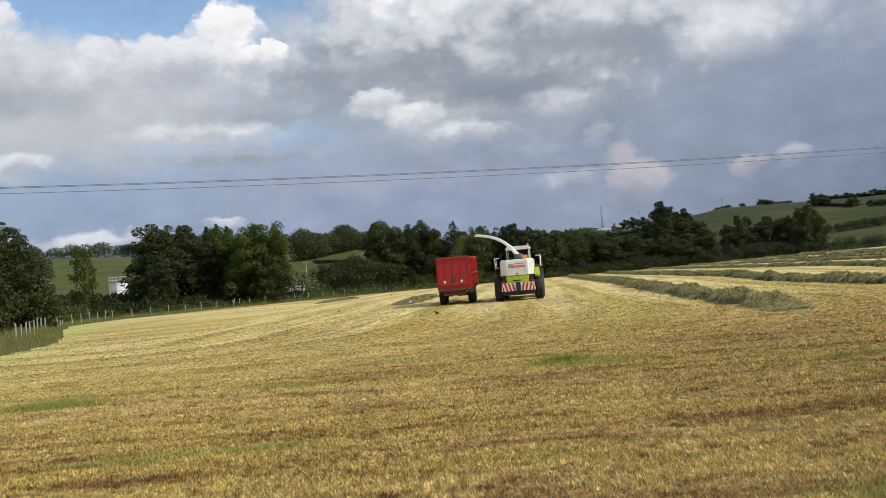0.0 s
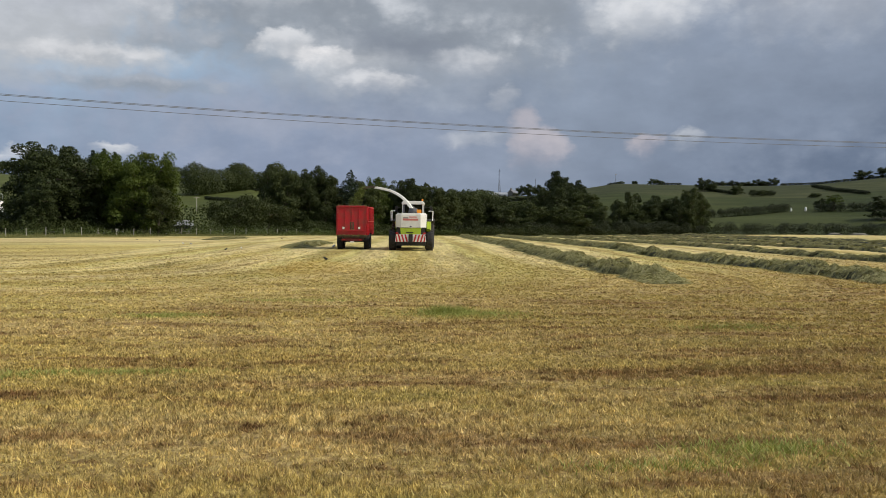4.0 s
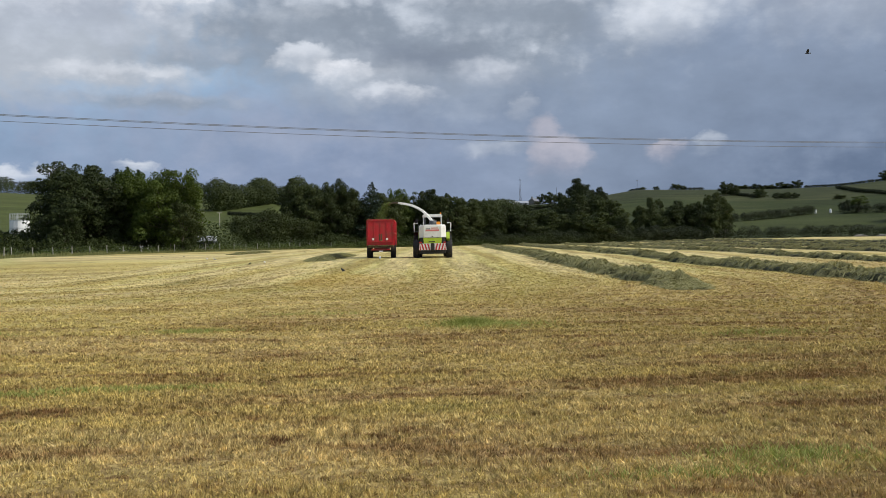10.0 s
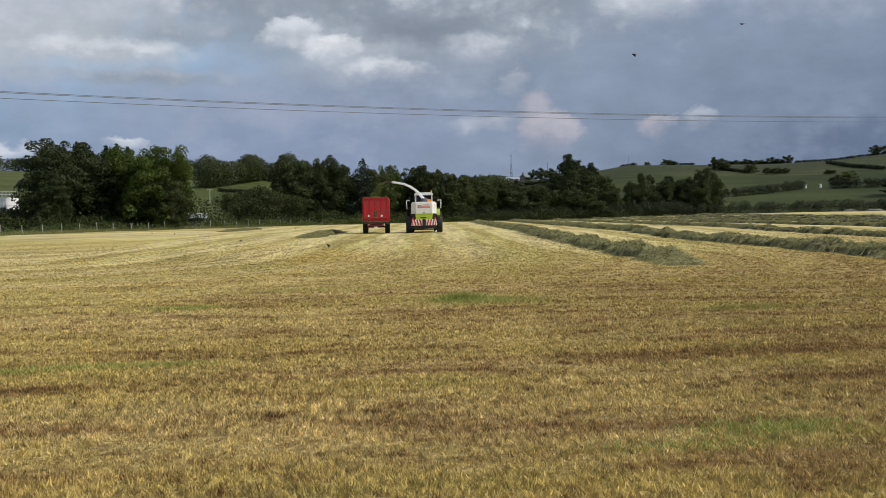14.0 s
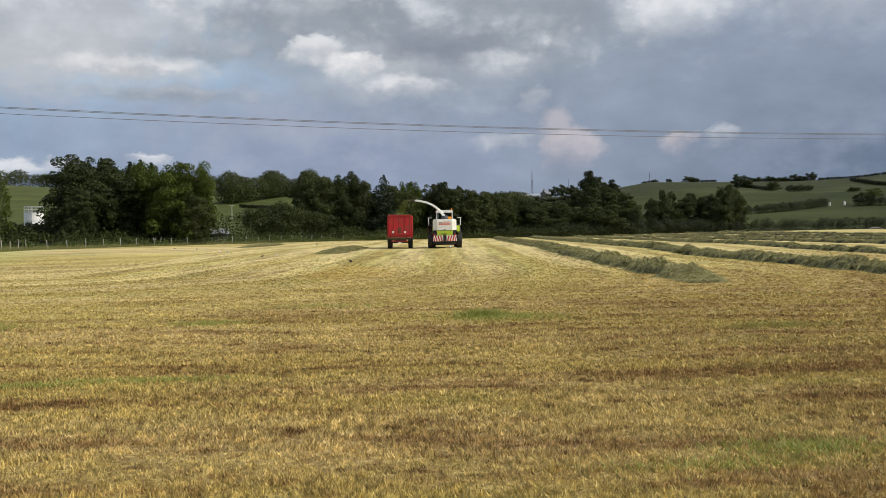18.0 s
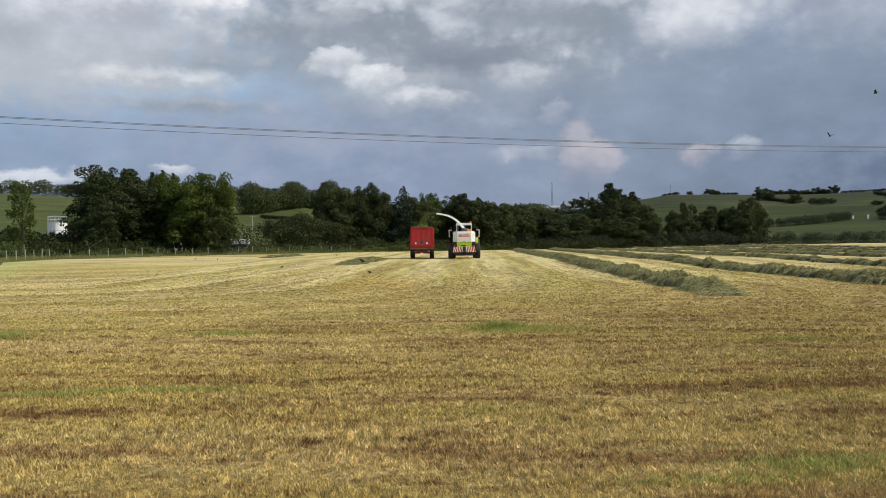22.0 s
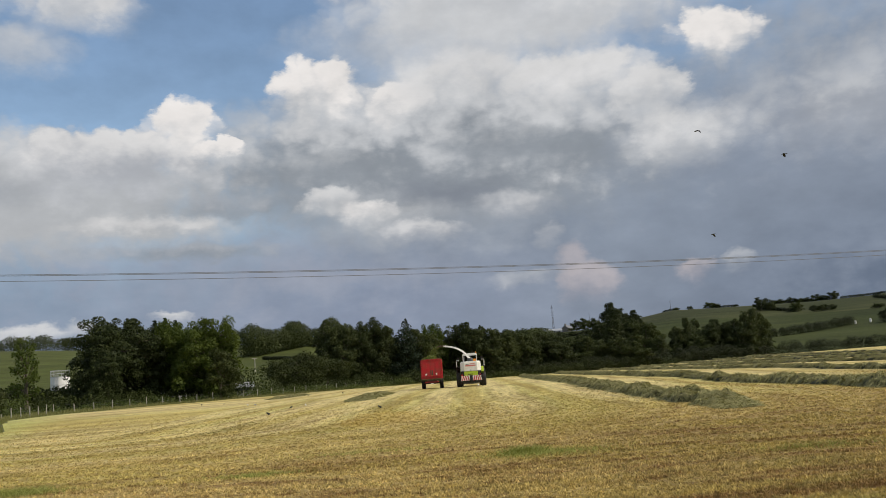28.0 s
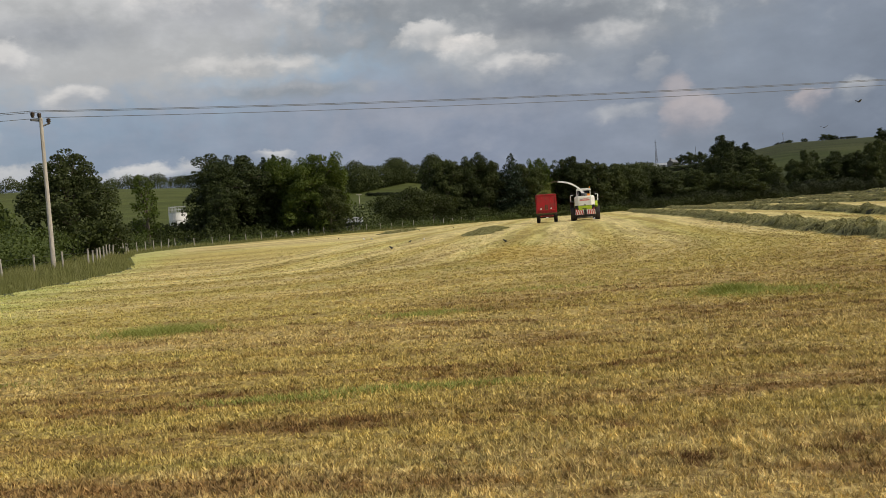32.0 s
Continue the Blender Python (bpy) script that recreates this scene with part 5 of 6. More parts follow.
# ---------------------------------------------------------------- the forage harvester
def harvester():
    ob = thing("forage_harvester", "white and lime-green forage harvester with striped rear board, driving", "harvester")
    frame_bm = box(bmesh.new(), -0.75, 0.75, 0.15, 5.2, 0.62, 1.05, 0.04)
    box(frame_bm, -1.1, 1.1, 0.75, 1.05, 0.55, 0.8, 0.03)
    box(frame_bm, -1.1, 1.1, 3.8, 4.2, 0.7, 1.1, 0.03)
    box(frame_bm, -0.95, 0.95, 0.1, 3.0, 1.02, 1.56, 0.03)
    box(frame_bm, -0.98, 0.98, 0.12, 0.6, 0.34, 1.0, 0.04)
    part("chassis", frame_bm, BLACK, ob)
    hood = prism(bmesh.new(), [(-1.03, 2.6), (-1.03, 0.38), (-0.66, 0.0), (0.66, 0.0), (1.03, 0.38), (1.03, 2.6)], 1.54, 2.44, "z", 0.035)
    part("engine_hood", hood, CREAM, ob, "white engine hood with chamfered corners")
    cap = prism(bmesh.new(), [(-0.95, 2.5), (-0.95, 0.44), (-0.62, 0.1), (0.62, 0.1), (0.95, 0.44), (0.95, 2.5)], 2.44, 2.52, "z", 0.02)
    part("hood_top", cap, CREAM, ob)
    # the print on the hood, as plain bars
    for x0, x1, z0, z1, mat, word in ((-0.52, 0.50, 2.02, 2.15, LOGO_RED, "faded red print"), (-0.50, -0.18, 2.16, 2.25, LOGO_GREY, "grey print"), (-0.10, 0.42, 2.22, 2.29, LOGO_RED, "faded red print")):
        part("print_bar", box(bmesh.new(), x0, x1, -0.006, 0.004, z0, z1), mat, ob, word)
    part("hood_latch", box(bmesh.new(), -0.06, 0.06, -0.03, 0.0, 1.60, 1.66, 0.008), BLACK, ob)
    for k in range(5):
        part("vent_slat", box(bmesh.new(), 1.03, 1.05, 0.7, 1.9, 1.75 + k * 0.12, 1.80 + k * 0.12, 0.005), DARK_STEEL, ob)
        part("vent_slat", box(bmesh.new(), -1.05, -1.03, 0.7, 1.9, 1.75 + k * 0.12, 1.80 + k * 0.12, 0.005), DARK_STEEL, ob)
    part("rear_panel", prism(bmesh.new(), [(-0.66, 1.10), (0.66, 1.10), (0.70, 1.52), (-0.70, 1.52)], 0.02, 0.16, "y", 0.02), LIME, ob, "lime-green rear panel")
    plate = box(bmesh.new(), -0.30, 0.18, 0.0, 0.02, 1.2, 1.27)
    part("number_bar", plate, BLACK, ob)
    # the striped warning board, in two leaves
    for side in (-1, 1):
        board = part("warning_board", prism(bmesh.new(), [(side * 0.14, 0.60), (side * 1.04, 0.60), (side * 0.98, 1.10), (side * 0.14, 1.10)], -0.02, 0.02, "y", 0.006), STRIPE_WHITE, ob, "white warning board with red stripes")
        for k in range(4):
            u = 0.18 + k * 0.225
            part("stripe", prism(bmesh.new(), [(side * u, 0.61), (side * (u + 0.11), 0.61), (side * min(u + 0.24, 0.97), 1.09), (side * min(u + 0.13, 0.96), 1.09)], -0.028, -0.021, "y"), STRIPE_RED, board, "red slanting stripe")
        part("tail_light", box(bmesh.new(), side * 0.82, side * 1.0, -0.035, 0.0, 1.14, 1.22, 0.01), STRIPE_RED, ob, "red tail light")
        part("side_panel", prism(bmesh.new(), [(0.35, 1.45), (0.9, 1.12), (2.9, 1.12), (3.2, 1.95), (0.5, 1.95)], side * 1.05, side * (1.30 if side > 0 else 1.065), "x", 0.006), LIME, ob, "lime-green side panel")
        part("mudguard", prism(bmesh.new(), [(2.9, 1.95), (3.0, 2.08), (4.9, 2.08), (5.1, 1.7), (4.95, 1.7), (4.8, 1.98), (3.05, 1.98)], side * 0.85, side * 1.5, "x", 0.015), BLACK, ob)
        rail = tube(bmesh.new(), [(side * 1.40, 1.5, 1.95), (side * 1.43, 1.5, 2.66), (side * 1.15, 1.5, 2.66)], 0.028)
        tube(rail, [(side * 1.40, 2.8, 1.95), (side * 1.43, 2.8, 2.66), (side * 1.43, 1.5, 2.66)], 0.028)
        tube(rail, [(side * 1.42, 2.8, 2.3), (side * 1.42, 1.5, 2.3)], 0.02)
        part("handrail", rail, CREAM, ob)
        part("platform", box(bmesh.new(), side * 1.05, side * 1.5, 1.3, 3.0, 1.955, 2.0, 0.01), BLACK, ob)
        mirror = tube(bmesh.new(), [(side * 0.75, 4.5, 2.9), (side * 1.25, 4.6, 2.9)], 0.018)
        box(mirror, side * 1.16, side * 1.34, 4.58, 4.62, 2.6, 3.0, 0.01)
        part("mirror", mirror, BLACK, ob)
    hitch = box(bmesh.new(), -0.11, 0.11, -0.12, 0.2, 0.55, 1.12, 0.015)
    bmesh.ops.create_cone(hitch, cap_ends=True, segments=12, radius1=0.03, radius2=0.03, depth=0.3, matrix=Matrix.Translation((0, -0.1, 0.85)))
    part("hitch", hitch, BLACK, ob)
    # the cab
    cab = box(bmesh.new(), -0.74, 0.74, 3.05, 4.65, 1.55, 2.15, 0.04)
    for x, y in ((-0.70, 3.08), (0.70, 3.08), (-0.70, 4.60), (0.70, 4.60)):
        box(cab, x - 0.045, x + 0.045, y - 0.045, y + 0.045, 2.1, 3.14, 0.012)
    cab_ob = part("cab", cab, CREAM, ob, "white cab frame")
    for x0, x1, y0, y1 in ((-0.66, 0.66, 3.07, 3.085), (-0.66, 0.66, 4.6, 4.615), (-0.715, -0.70, 3.13, 4.55), (0.70, 0.715, 3.13, 4.55)):
        part("pane", box(bmesh.new(), x0, x1, y0, y1, 2.15, 3.12), GLASS, cab_ob, "dark tinted glass pane")
    seat = box(bmesh.new(), -0.25, 0.25, 3.5, 4.0, 2.15, 2.35, 0.04)
    box(seat, -0.25, 0.25, 3.4, 3.52, 2.3, 2.9, 0.04)
    part("driver_seat", seat, BLACK, cab_ob)
    part("cab_roof", prism(bmesh.new(), [(-0.77, 3.12), (0.77, 3.12), (0.79, 3.24), (0.66, 3.36), (-0.66, 3.36), (-0.79, 3.24)], 2.92, 4.85, "y", 0.03), CREAM, ob, "white cab roof")
    beacon = bmesh.new()
    box(beacon, 0.32, 0.62, 2.15, 2.35, 2.53, 2.76, 0.03)
    part("work_lamp", beacon, ORANGE, ob, "orange lamp housing")
    warn = bmesh.new()
    bmesh.ops.create_cone(warn, cap_ends=True, segments=12, radius1=0.06, radius2=0.045, depth=0.16, matrix=Matrix.Translation((0.66, 3.2, 3.44)))
    part("beacon", warn, ORANGE, ob, "orange beacon")
    stack = tube(bmesh.new(), [(-0.6, 2.2, 2.5), (-0.6, 2.2, 2.95), (-0.6, 2.05, 3.05)], 0.06, 10)
    part("exhaust", stack, DARK_STEEL, ob)
    # the spout: turret, curved chute and flap
    turret = bmesh.new()
    bmesh.ops.create_cone(turret, cap_ends=True, segments=20, radius1=0.34, radius2=0.28, depth=0.34, matrix=Matrix.Translation((0.05, 2.62, 2.68)))
    part("spout_turret", turret, DARK_STEEL, ob)
    way = [(0.02, 2.75), (-0.20, 3.04), (-0.44, 3.34), (-0.74, 3.62), (-1.12, 3.87), (-1.56, 4.06), (-2.04, 4.18), (-2.44, 4.25), (-2.66, 4.265)]
    chute = bmesh.new()
    rings = []
    for k, (x, z) in enumerate(way):
        a, b = way[max(k - 1, 0)], way[min(k + 1, len(way) - 1)]
        run = Vector((b[0] - a[0], b[1] - a[1])).normalized()
        n = Vector((-run.y, run.x)) * (-1)
        s, w = 0.115 - 0.006 * k, 0.15 - 0.006 * k
        rings.append([chute.verts.new((x + n.x * q, 2.62 + p, z + n.y * q)) for p, q in ((-w, -s), (w, -s), (w, s * 0.6), (w * 0.7, s), (-w * 0.7, s), (-w, s * 0.6))])
    for p, q in zip(rings, rings[1:]):
        for m in range(6):
            chute.faces.new((p[m], p[(m + 1) % 6], q[(m + 1) % 6], q[m]))
    chute.faces.new(rings[0]), chute.faces.new(rings[-1])
    bmesh.ops.recalc_face_normals(chute, faces=chute.faces)
    chute_ob = part("spout", chute, CREAM, ob, "white curved discharge spout")
    for x, z in ((-0.74, 3.62), (-1.56, 4.06), (-2.44, 4.25)):
        part("collar", box(bmesh.new(), x - 0.035, x + 0.035, 2.48, 2.76, z - 0.10, z + 0.10, 0.01), CREAM, chute_ob)
    flap = prism(bmesh.new(), [(-2.62, 4.36), (-3.00, 4.37), (-3.32, 4.28), (-3.46, 4.14), (-3.32, 4.16), (-3.04, 4.25), (-2.62, 4.24)], 2.48, 2.76, "y", 0.01)
    part("spout_flap", flap, MUDDY, ob, "dark grass-stained deflector flap")
    ram = tube(bmesh.new(), [(0.35, 2.7, 2.6), (0.1, 2.66, 2.95), (-0.3, 2.64, 3.18)], 0.03)
    part("spout_ram", ram, DARK_STEEL, ob)
    # the pick-up header in front
    header = prism(bmesh.new(), [(5.3, 0.25), (6.5, 0.16), (6.8, 0.3), (6.5, 0.85), (5.5, 1.05)], -1.45, 1.45, "x", 0.03)
    part("pickup_header", header, STRIPE_WHITE, ob, "white pick-up header")
    reel = bmesh.new()
    bmesh.ops.create_cone(reel, cap_ends=True, segments=16, radius1=0.22, radius2=0.22, depth=2.8, matrix=Matrix.Translation((0, 6.75, 0.4)) @ Matrix.Rotation(math.pi / 2, 4, "Y"))
    part("reel", reel, DARK_STEEL, ob)
    wheels = [wheel(ob, x, 0.95, 0.70, 0.50, LIME) for x in (-1.24, 1.24)] + [wheel(ob, x, 4.0, 0.92, 0.66, LIME, 20) for x in (-1.16, 1.16)]
    # the chopped grass in the air, in three handfuls
    rng = np.random.default_rng(3)
    sprays = []
    for k in range(3):
        n = 800
        f = rng.uniform(0, 1, n) ** 0.8
        x = -3.35 - 0.75 * f + rng.normal(0, 0.05 + 0.20 * f, n)
        z = 4.20 - 1.30 * f ** 1.6 + rng.normal(0, 0.05 + 0.08 * f, n) + 0.06 * np.sin(f * 3)
        y = 2.62 + rng.normal(0, 0.08 + 0.12 * f, n)
        d, e = rng.normal(0, 0.022, (n, 3)), rng.normal(0, 0.013, (n, 3))
        c = np.c_[x, y, z]
        verts = np.stack([c - d, c + e, c + d, c - e], 1).reshape(-1, 3)
        sprays.append(tagged(part("grass_spray", mesh_of("grass_spray", verts, np.arange(4 * n).reshape(-1, 4), CHOPPED), None, ob, "chopped green grass flying from the spout"), "", "", "", "stuff"))
    return ob, wheels, sprays


HARVESTER, HARVESTER_WHEELS, SPRAYS = harvester()


# ---------------------------------------------------------------- the silage trailer
def trailer():
    ob = thing("silage_trailer", "tall red steel silage trailer with ribbed tailgate, filling with grass", "trailer")
    frame_bm = box(bmesh.new(), -0.55, -0.40, 0.1, 6.4, 0.72, 0.95, 0.015)
    box(frame_bm, 0.40, 0.55, 0.1, 6.4, 0.72, 0.95, 0.015)
    for y in (0.15, 1.7, 3.4, 5.2):
        box(frame_bm, -0.55, 0.55, y, y + 0.12, 0.74, 0.9, 0.01)
    prism(frame_bm, [(-0.5, 6.2), (0.5, 6.2), (0.10, 8.2), (-0.10, 8.2)], 0.62, 0.78, "z", 0.015)
    part("chassis", frame_bm, RED_DARK, ob)
    part("floor", box(bmesh.new(), -1.05, 1.05, 0.05, 5.7, 0.95, 1.03, 0.01), MUDDY, ob)
    axle = bmesh.new()
    for y in (1.35, 2.65):
        box(axle, -0.85, 0.85, y - 0.07, y + 0.07, 0.50, 0.66, 0.01)
        for x in (-0.48, 0.48):
            box(axle, x - 0.05, x + 0.05, y - 0.4, y + 0.4, 0.64, 0.74, 0.01)
    part("axle", axle, BLACK, ob)
    TOP = 3.03
    for side in (-1, 1):
        wall = part("side_panel", box(bmesh.new(), side * 1.05, side * 1.09, 0.06, 5.7, 1.03, TOP - 0.06, 0.008), RED, ob)
        for k in range(8):
            y = 0.25 + k * 0.75
            part("rib", box(bmesh.new(), side * 1.09, side * 1.15, y, y + 0.09, 1.0, TOP - 0.08, 0.012), RED, wall)
        part("top_rail", box(bmesh.new(), side * 1.03, side * 1.14, 0.06, 5.72, TOP - 0.08, TOP + 0.01, 0.015), RED, wall)
        part("middle_rail", box(bmesh.new(), side * 1.092, side * 1.16, 0.06, 5.72, 1.95, 2.02, 0.012), RED, wall)
    gate = prism(bmesh.new(), [(-1.04, 1.0), (1.04, 1.0), (1.04, TOP + 0.02), (-1.04, TOP + 0.02)], 0.0, 0.05, "y", 0.01)
    gate_ob = part("tailgate", gate, RED, ob, "red ribbed steel tailgate")
    for x in (-0.99, -0.50, 0.0, 0.50, 0.99):
        part("rib", box(bmesh.new(), x - 0.02, x + 0.02, -0.03, 0.0, 1.42, TOP, 0.008), RED, gate_ob)
    part("cross_bar", box(bmesh.new(), -1.06, 1.06, -0.09, 0.0, 1.28, 1.38, 0.015), RED, gate_ob)
    part("top_bar", box(bmesh.new(), -1.06, 1.06, -0.06, 0.03, TOP - 0.06, TOP + 0.05, 0.015), RED, gate_ob)
    stain = box(bmesh.new(), -0.14, 0.14, -0.004, 0.0, 1.42, 1.95)
    part("grass_stain", stain, MUDDY, gate_ob, "dried grass stain")
    for x in (-0.60, 0.52):
        part("marker", box(bmesh.new(), x - 0.08, x + 0.08, -0.06, -0.05, 1.43, 1.60, 0.01), STRIPE_WHITE, gate_ob, "white square marker plate")
    part("sill", box(bmesh.new(), -1.06, 1.06, -0.06, 0.06, 0.84, 1.0, 0.02), MUDDY, ob, "sill caked with grass and mud")
    rng = np.random.default_rng(9)
    for title, lobes, number in (("grass_fringe", [[x, 0.0, TOP + 0.05, 0.16, 0.07, 0.05] for x in (-0.95, -0.7, -0.42, -0.2, 0.1, 0.34, 0.6, 0.92)], 260),
                                 ("grass_residue", [[x, -0.05, 0.98, 0.2, 0.05, 0.06] for x in (-0.9, -0.55, -0.2, 0.15, 0.5, 0.85)] + [[0.05, -0.02, 1.4, 0.12, 0.03, 0.04]], 420)):
        verts = clumps(rng, lobes, number, 0.055, 0.6)
        tagged(part(title, mesh_of(title, verts, np.arange(len(verts)).reshape(-1, 4), WILTED), None, ob, "wilted grass caught on the steel"), "", "", "", "stuff")
    lamp_bar = box(bmesh.new(), -0.75, 0.75, -0.02, 0.08, 0.62, 0.76, 0.012)
    part("lamp_bar", lamp_bar, RED_DARK, ob)
    part("number_plate", box(bmesh.new(), -0.12, 0.16, -0.03, -0.02, 0.50, 0.60), STRIPE_WHITE, ob, "pale blank plate")
    for x in (-0.62, 0.62):
        part("tail_light", box(bmesh.new(), x - 0.1, x + 0.1, -0.03, 0.0, 0.65, 0.73, 0.01), STRIPE_RED, ob, "red tail light")
    part("front_panel", box(bmesh.new(), -1.05, 1.05, 5.66, 5.71, 1.03, TOP + 0.06, 0.01), RED, ob)
    hinge = tube(bmesh.new(), [(-1.0, -0.02, TOP + 0.06), (1.0, -0.02, TOP + 0.06)], 0.03)
    part("hinge_tube", hinge, RED_DARK, ob)
    wheels = [wheel(ob, x, y, 0.56, 0.38, CREAM, 20) for x in (-0.92, 0.92) for y in (1.35, 2.65)]
    # the heap of grass, which rises as the trailer fills
    rng = np.random.default_rng(8)
    heap = []
    for k in range(10):
        heap.append([rng.uniform(-0.5, 0.5), rng.uniform(0.5, 5.2), -0.25 + rng.uniform(-0.1, 0.12), 0.5, 0.7, 0.42])
    heap.append([0.05, 0.75, -0.02, 0.55, 0.6, 0.36])
    verts = clumps(rng, heap, 5200, 0.10, 0.1)
    verts[:, 0] = np.clip(verts[:, 0], -0.96, 0.96)
    verts[:, 1] = np.clip(verts[:, 1], 0.10, 5.6)
    load = tagged(part("grass_load", mesh_of("grass_load", verts, np.arange(len(verts)).reshape(-1, 4), CHOPPED), None, ob, "heap of chopped green grass"), "", "", "", "stuff")
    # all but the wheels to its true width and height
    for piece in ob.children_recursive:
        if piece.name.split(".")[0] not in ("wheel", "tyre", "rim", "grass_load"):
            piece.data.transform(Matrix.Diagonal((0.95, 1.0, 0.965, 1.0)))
    return ob, wheels, load


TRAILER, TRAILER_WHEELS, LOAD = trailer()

# ---------------------------------------------------------------- the power line
LINE_DIR = Vector((0.9724, 0.2334, 0.0))
POLE_AT = Vector((-26.65, 50.0, 0.0))
TIPS = ((-0.42, 8.92), (0.02, 8.90), (0.62, 8.64))       # across the line and up, for the three insulators


def power_pole(at):
    ob = thing("power_pole", "weathered grey wooden power pole with three dark insulators", "pole", "power poles", "", (at.x, at.y, gz(at.x, at.y)), 13.5 + 55)
    shaft = bmesh.new()
    limb(shaft, (0, 0, -0.6), (0, 0, 4.5), 0.135, 0.112, 12)
    limb(shaft, (0, 0, 4.5), (0, 0, 8.6), 0.112, 0.092, 12)
    part("shaft", shaft, POLE_WOOD, ob)
    arm = box(bmesh.new(), -0.55, 0.15, 0.08, 0.18, 8.40, 8.52, 0.01)
    tube(arm, [(0.0, 0.12, 8.10), (0.66, 0.12, 8.34)], 0.045)
    part("cross_arm", arm, DARK_STEEL, ob)
    for u, z in TIPS:
        pot = lathe(bmesh.new(), [(-0.20, 0.03), (-0.17, 0.10), (-0.10, 0.07), (-0.06, 0.13), (0.02, 0.09), (0.05, 0.14), (0.12, 0.06), (0.14, 0.0)], 12)
        bmesh.ops.rotate(pot, verts=pot.verts, cent=(0, 0, 0), matrix=Matrix.Rotation(-math.pi / 2, 3, "Y"))
        bmesh.ops.translate(pot, verts=pot.verts, vec=(u, 0.12, z - 0.14))
        part("insulator", pot, PORCELAIN, ob)
    return ob


SPAN = 92.0
for k in (-1, 0, 1):
    power_pole(POLE_AT + LINE_DIR * SPAN * k)
for u, z in TIPS:
    for k in (-1, 0):
        a, b = POLE_AT + LINE_DIR * SPAN * k, POLE_AT + LINE_DIR * SPAN * (k + 1)
        wire = bmesh.new()
        pts = []
        for s in range(41):
            f = s / 40
            p = a.lerp(b, f)
            turn = radians(13.5 + 55)
            p = p + Vector((math.cos(turn), math.sin(turn), 0)) * u
            pts.append((p.x, p.y, gz(a.x, a.y) * (1 - f) + gz(b.x, b.y) * f + z + 0.02 - 4 * 0.75 * f * (1 - f)))
        cable(wire, pts, 0.015, 5)
        tagged(part("power_line", wire, WIRE, None), "thin dark sagging power line over the field", "wire", "power lines")


def lattice_tower(az, far, top_el, wide, arms, label, heavy=1.6, mat=None):
    x, y = by_angle(az, far)
    base = gz(x, y)
    tall = 1.58 + far * math.tan(radians(top_el)) - base
    ob = thing("pylon", label, "pylon", "far pylons", "", (x, y, base), -az)
    mat = mat or STEEL
    legs = bmesh.new()
    for sx in (-1, 1):
        for sy in (-1, 1):
            limb(legs, (sx * wide / 2, sy * wide / 2, 0), (sx * wide * 0.12, sy * wide * 0.12, tall * 0.72), 0.22 * heavy, 0.18 * heavy, 4)
            limb(legs, (sx * wide * 0.12, sy * wide * 0.12, tall * 0.72), (0, 0, tall), 0.18 * heavy, 0.14 * heavy, 4)
    part("legs", legs, mat, ob)
    lace = bmesh.new()
    n = 9
    for k in range(n):
        z0, z1 = tall * 0.72 * k / n, tall * 0.72 * (k + 1) / n
        w0, w1 = wide / 2 - wide * 0.38 * k / n, wide / 2 - wide * 0.38 * (k + 1) / n
        for s in (-1, 1):
            for d in (-1, 1):
                limb(lace, (-s * w0, d * w0, z0), (s * w1, d * w1, z1), 0.12, 0.12, 4)
                limb(lace, (d * w0, -s * w0, z0), (d * w1, s * w1, z1), 0.12, 0.12, 4)
    part("bracing", lace, mat, ob)
    for high, reach in arms:
        arm = bmesh.new()
        for s in (-1, 1):
            limb(arm, (0, -wide * 0.1, tall * high), (s * reach, 0, tall * high), 0.16 * heavy, 0.10 * heavy, 4)
            limb(arm, (0, 0, tall * (high + 0.05)), (s * reach, 0, tall * high), 0.13 * heavy, 0.10 * heavy, 4)
        part("cross_arm", arm, mat, ob)
    return ob


lattice_tower(9.72, 900, 3.85, 4.2, ((0.74, 1.3), (0.83, 1.5), (0.92, 1.2)), "tall grey lattice pylon beyond the wood", 0.6, DARK_STEEL)
lattice_tower(-21.1, 900, 3.95, 7.0, ((0.84, 9.5), (0.92, 7.0)), "grey lattice pylon with wide arms on the skyline", 2.2, DARK_STEEL)
lattice_tower(-20.4, 960, 3.7, 7.0, ((0.84, 9.5), (0.92, 7.0)), "grey lattice pylon with wide arms on the skyline", 2.2, DARK_STEEL)


def mast(az, far, top_el, label, cross=0.0, thick=0.0005, mat=POLE_WOOD):
    x, y = by_angle(az, far)
    tall = 1.58 + far * math.tan(radians(top_el)) - gz(x, y)
    ob = thing("service_pole", label, "pole", "", "", (x, y, gz(x, y)), -az)
    shaft = bmesh.new()
    limb(shaft, (0, 0, -0.3), (0, 0, tall), thick * far, thick * 0.8 * far, 8)
    part("shaft", shaft, mat, ob)
    if cross:
        part("cross_arm", box(bmesh.new(), -cross, cross, -0.08, 0.08, tall - 0.25, tall - 0.02, 0.02), POLE_WOOD, ob)


mast(-9.18, 330, 1.84, "pale wooden service pole with a cross arm", 1.0)
mast(-10.2, 345, 1.84, "pale wooden service pole with a cross arm", 0.9)
mast(17.0, 540, 3.5, "thin pole standing on the hill crest", 0.5, 0.0002, DARK_STEEL)
mast(12.0, 600, 3.2, "thin pole standing on the hill crest", 0.0, 0.0002, DARK_STEEL)


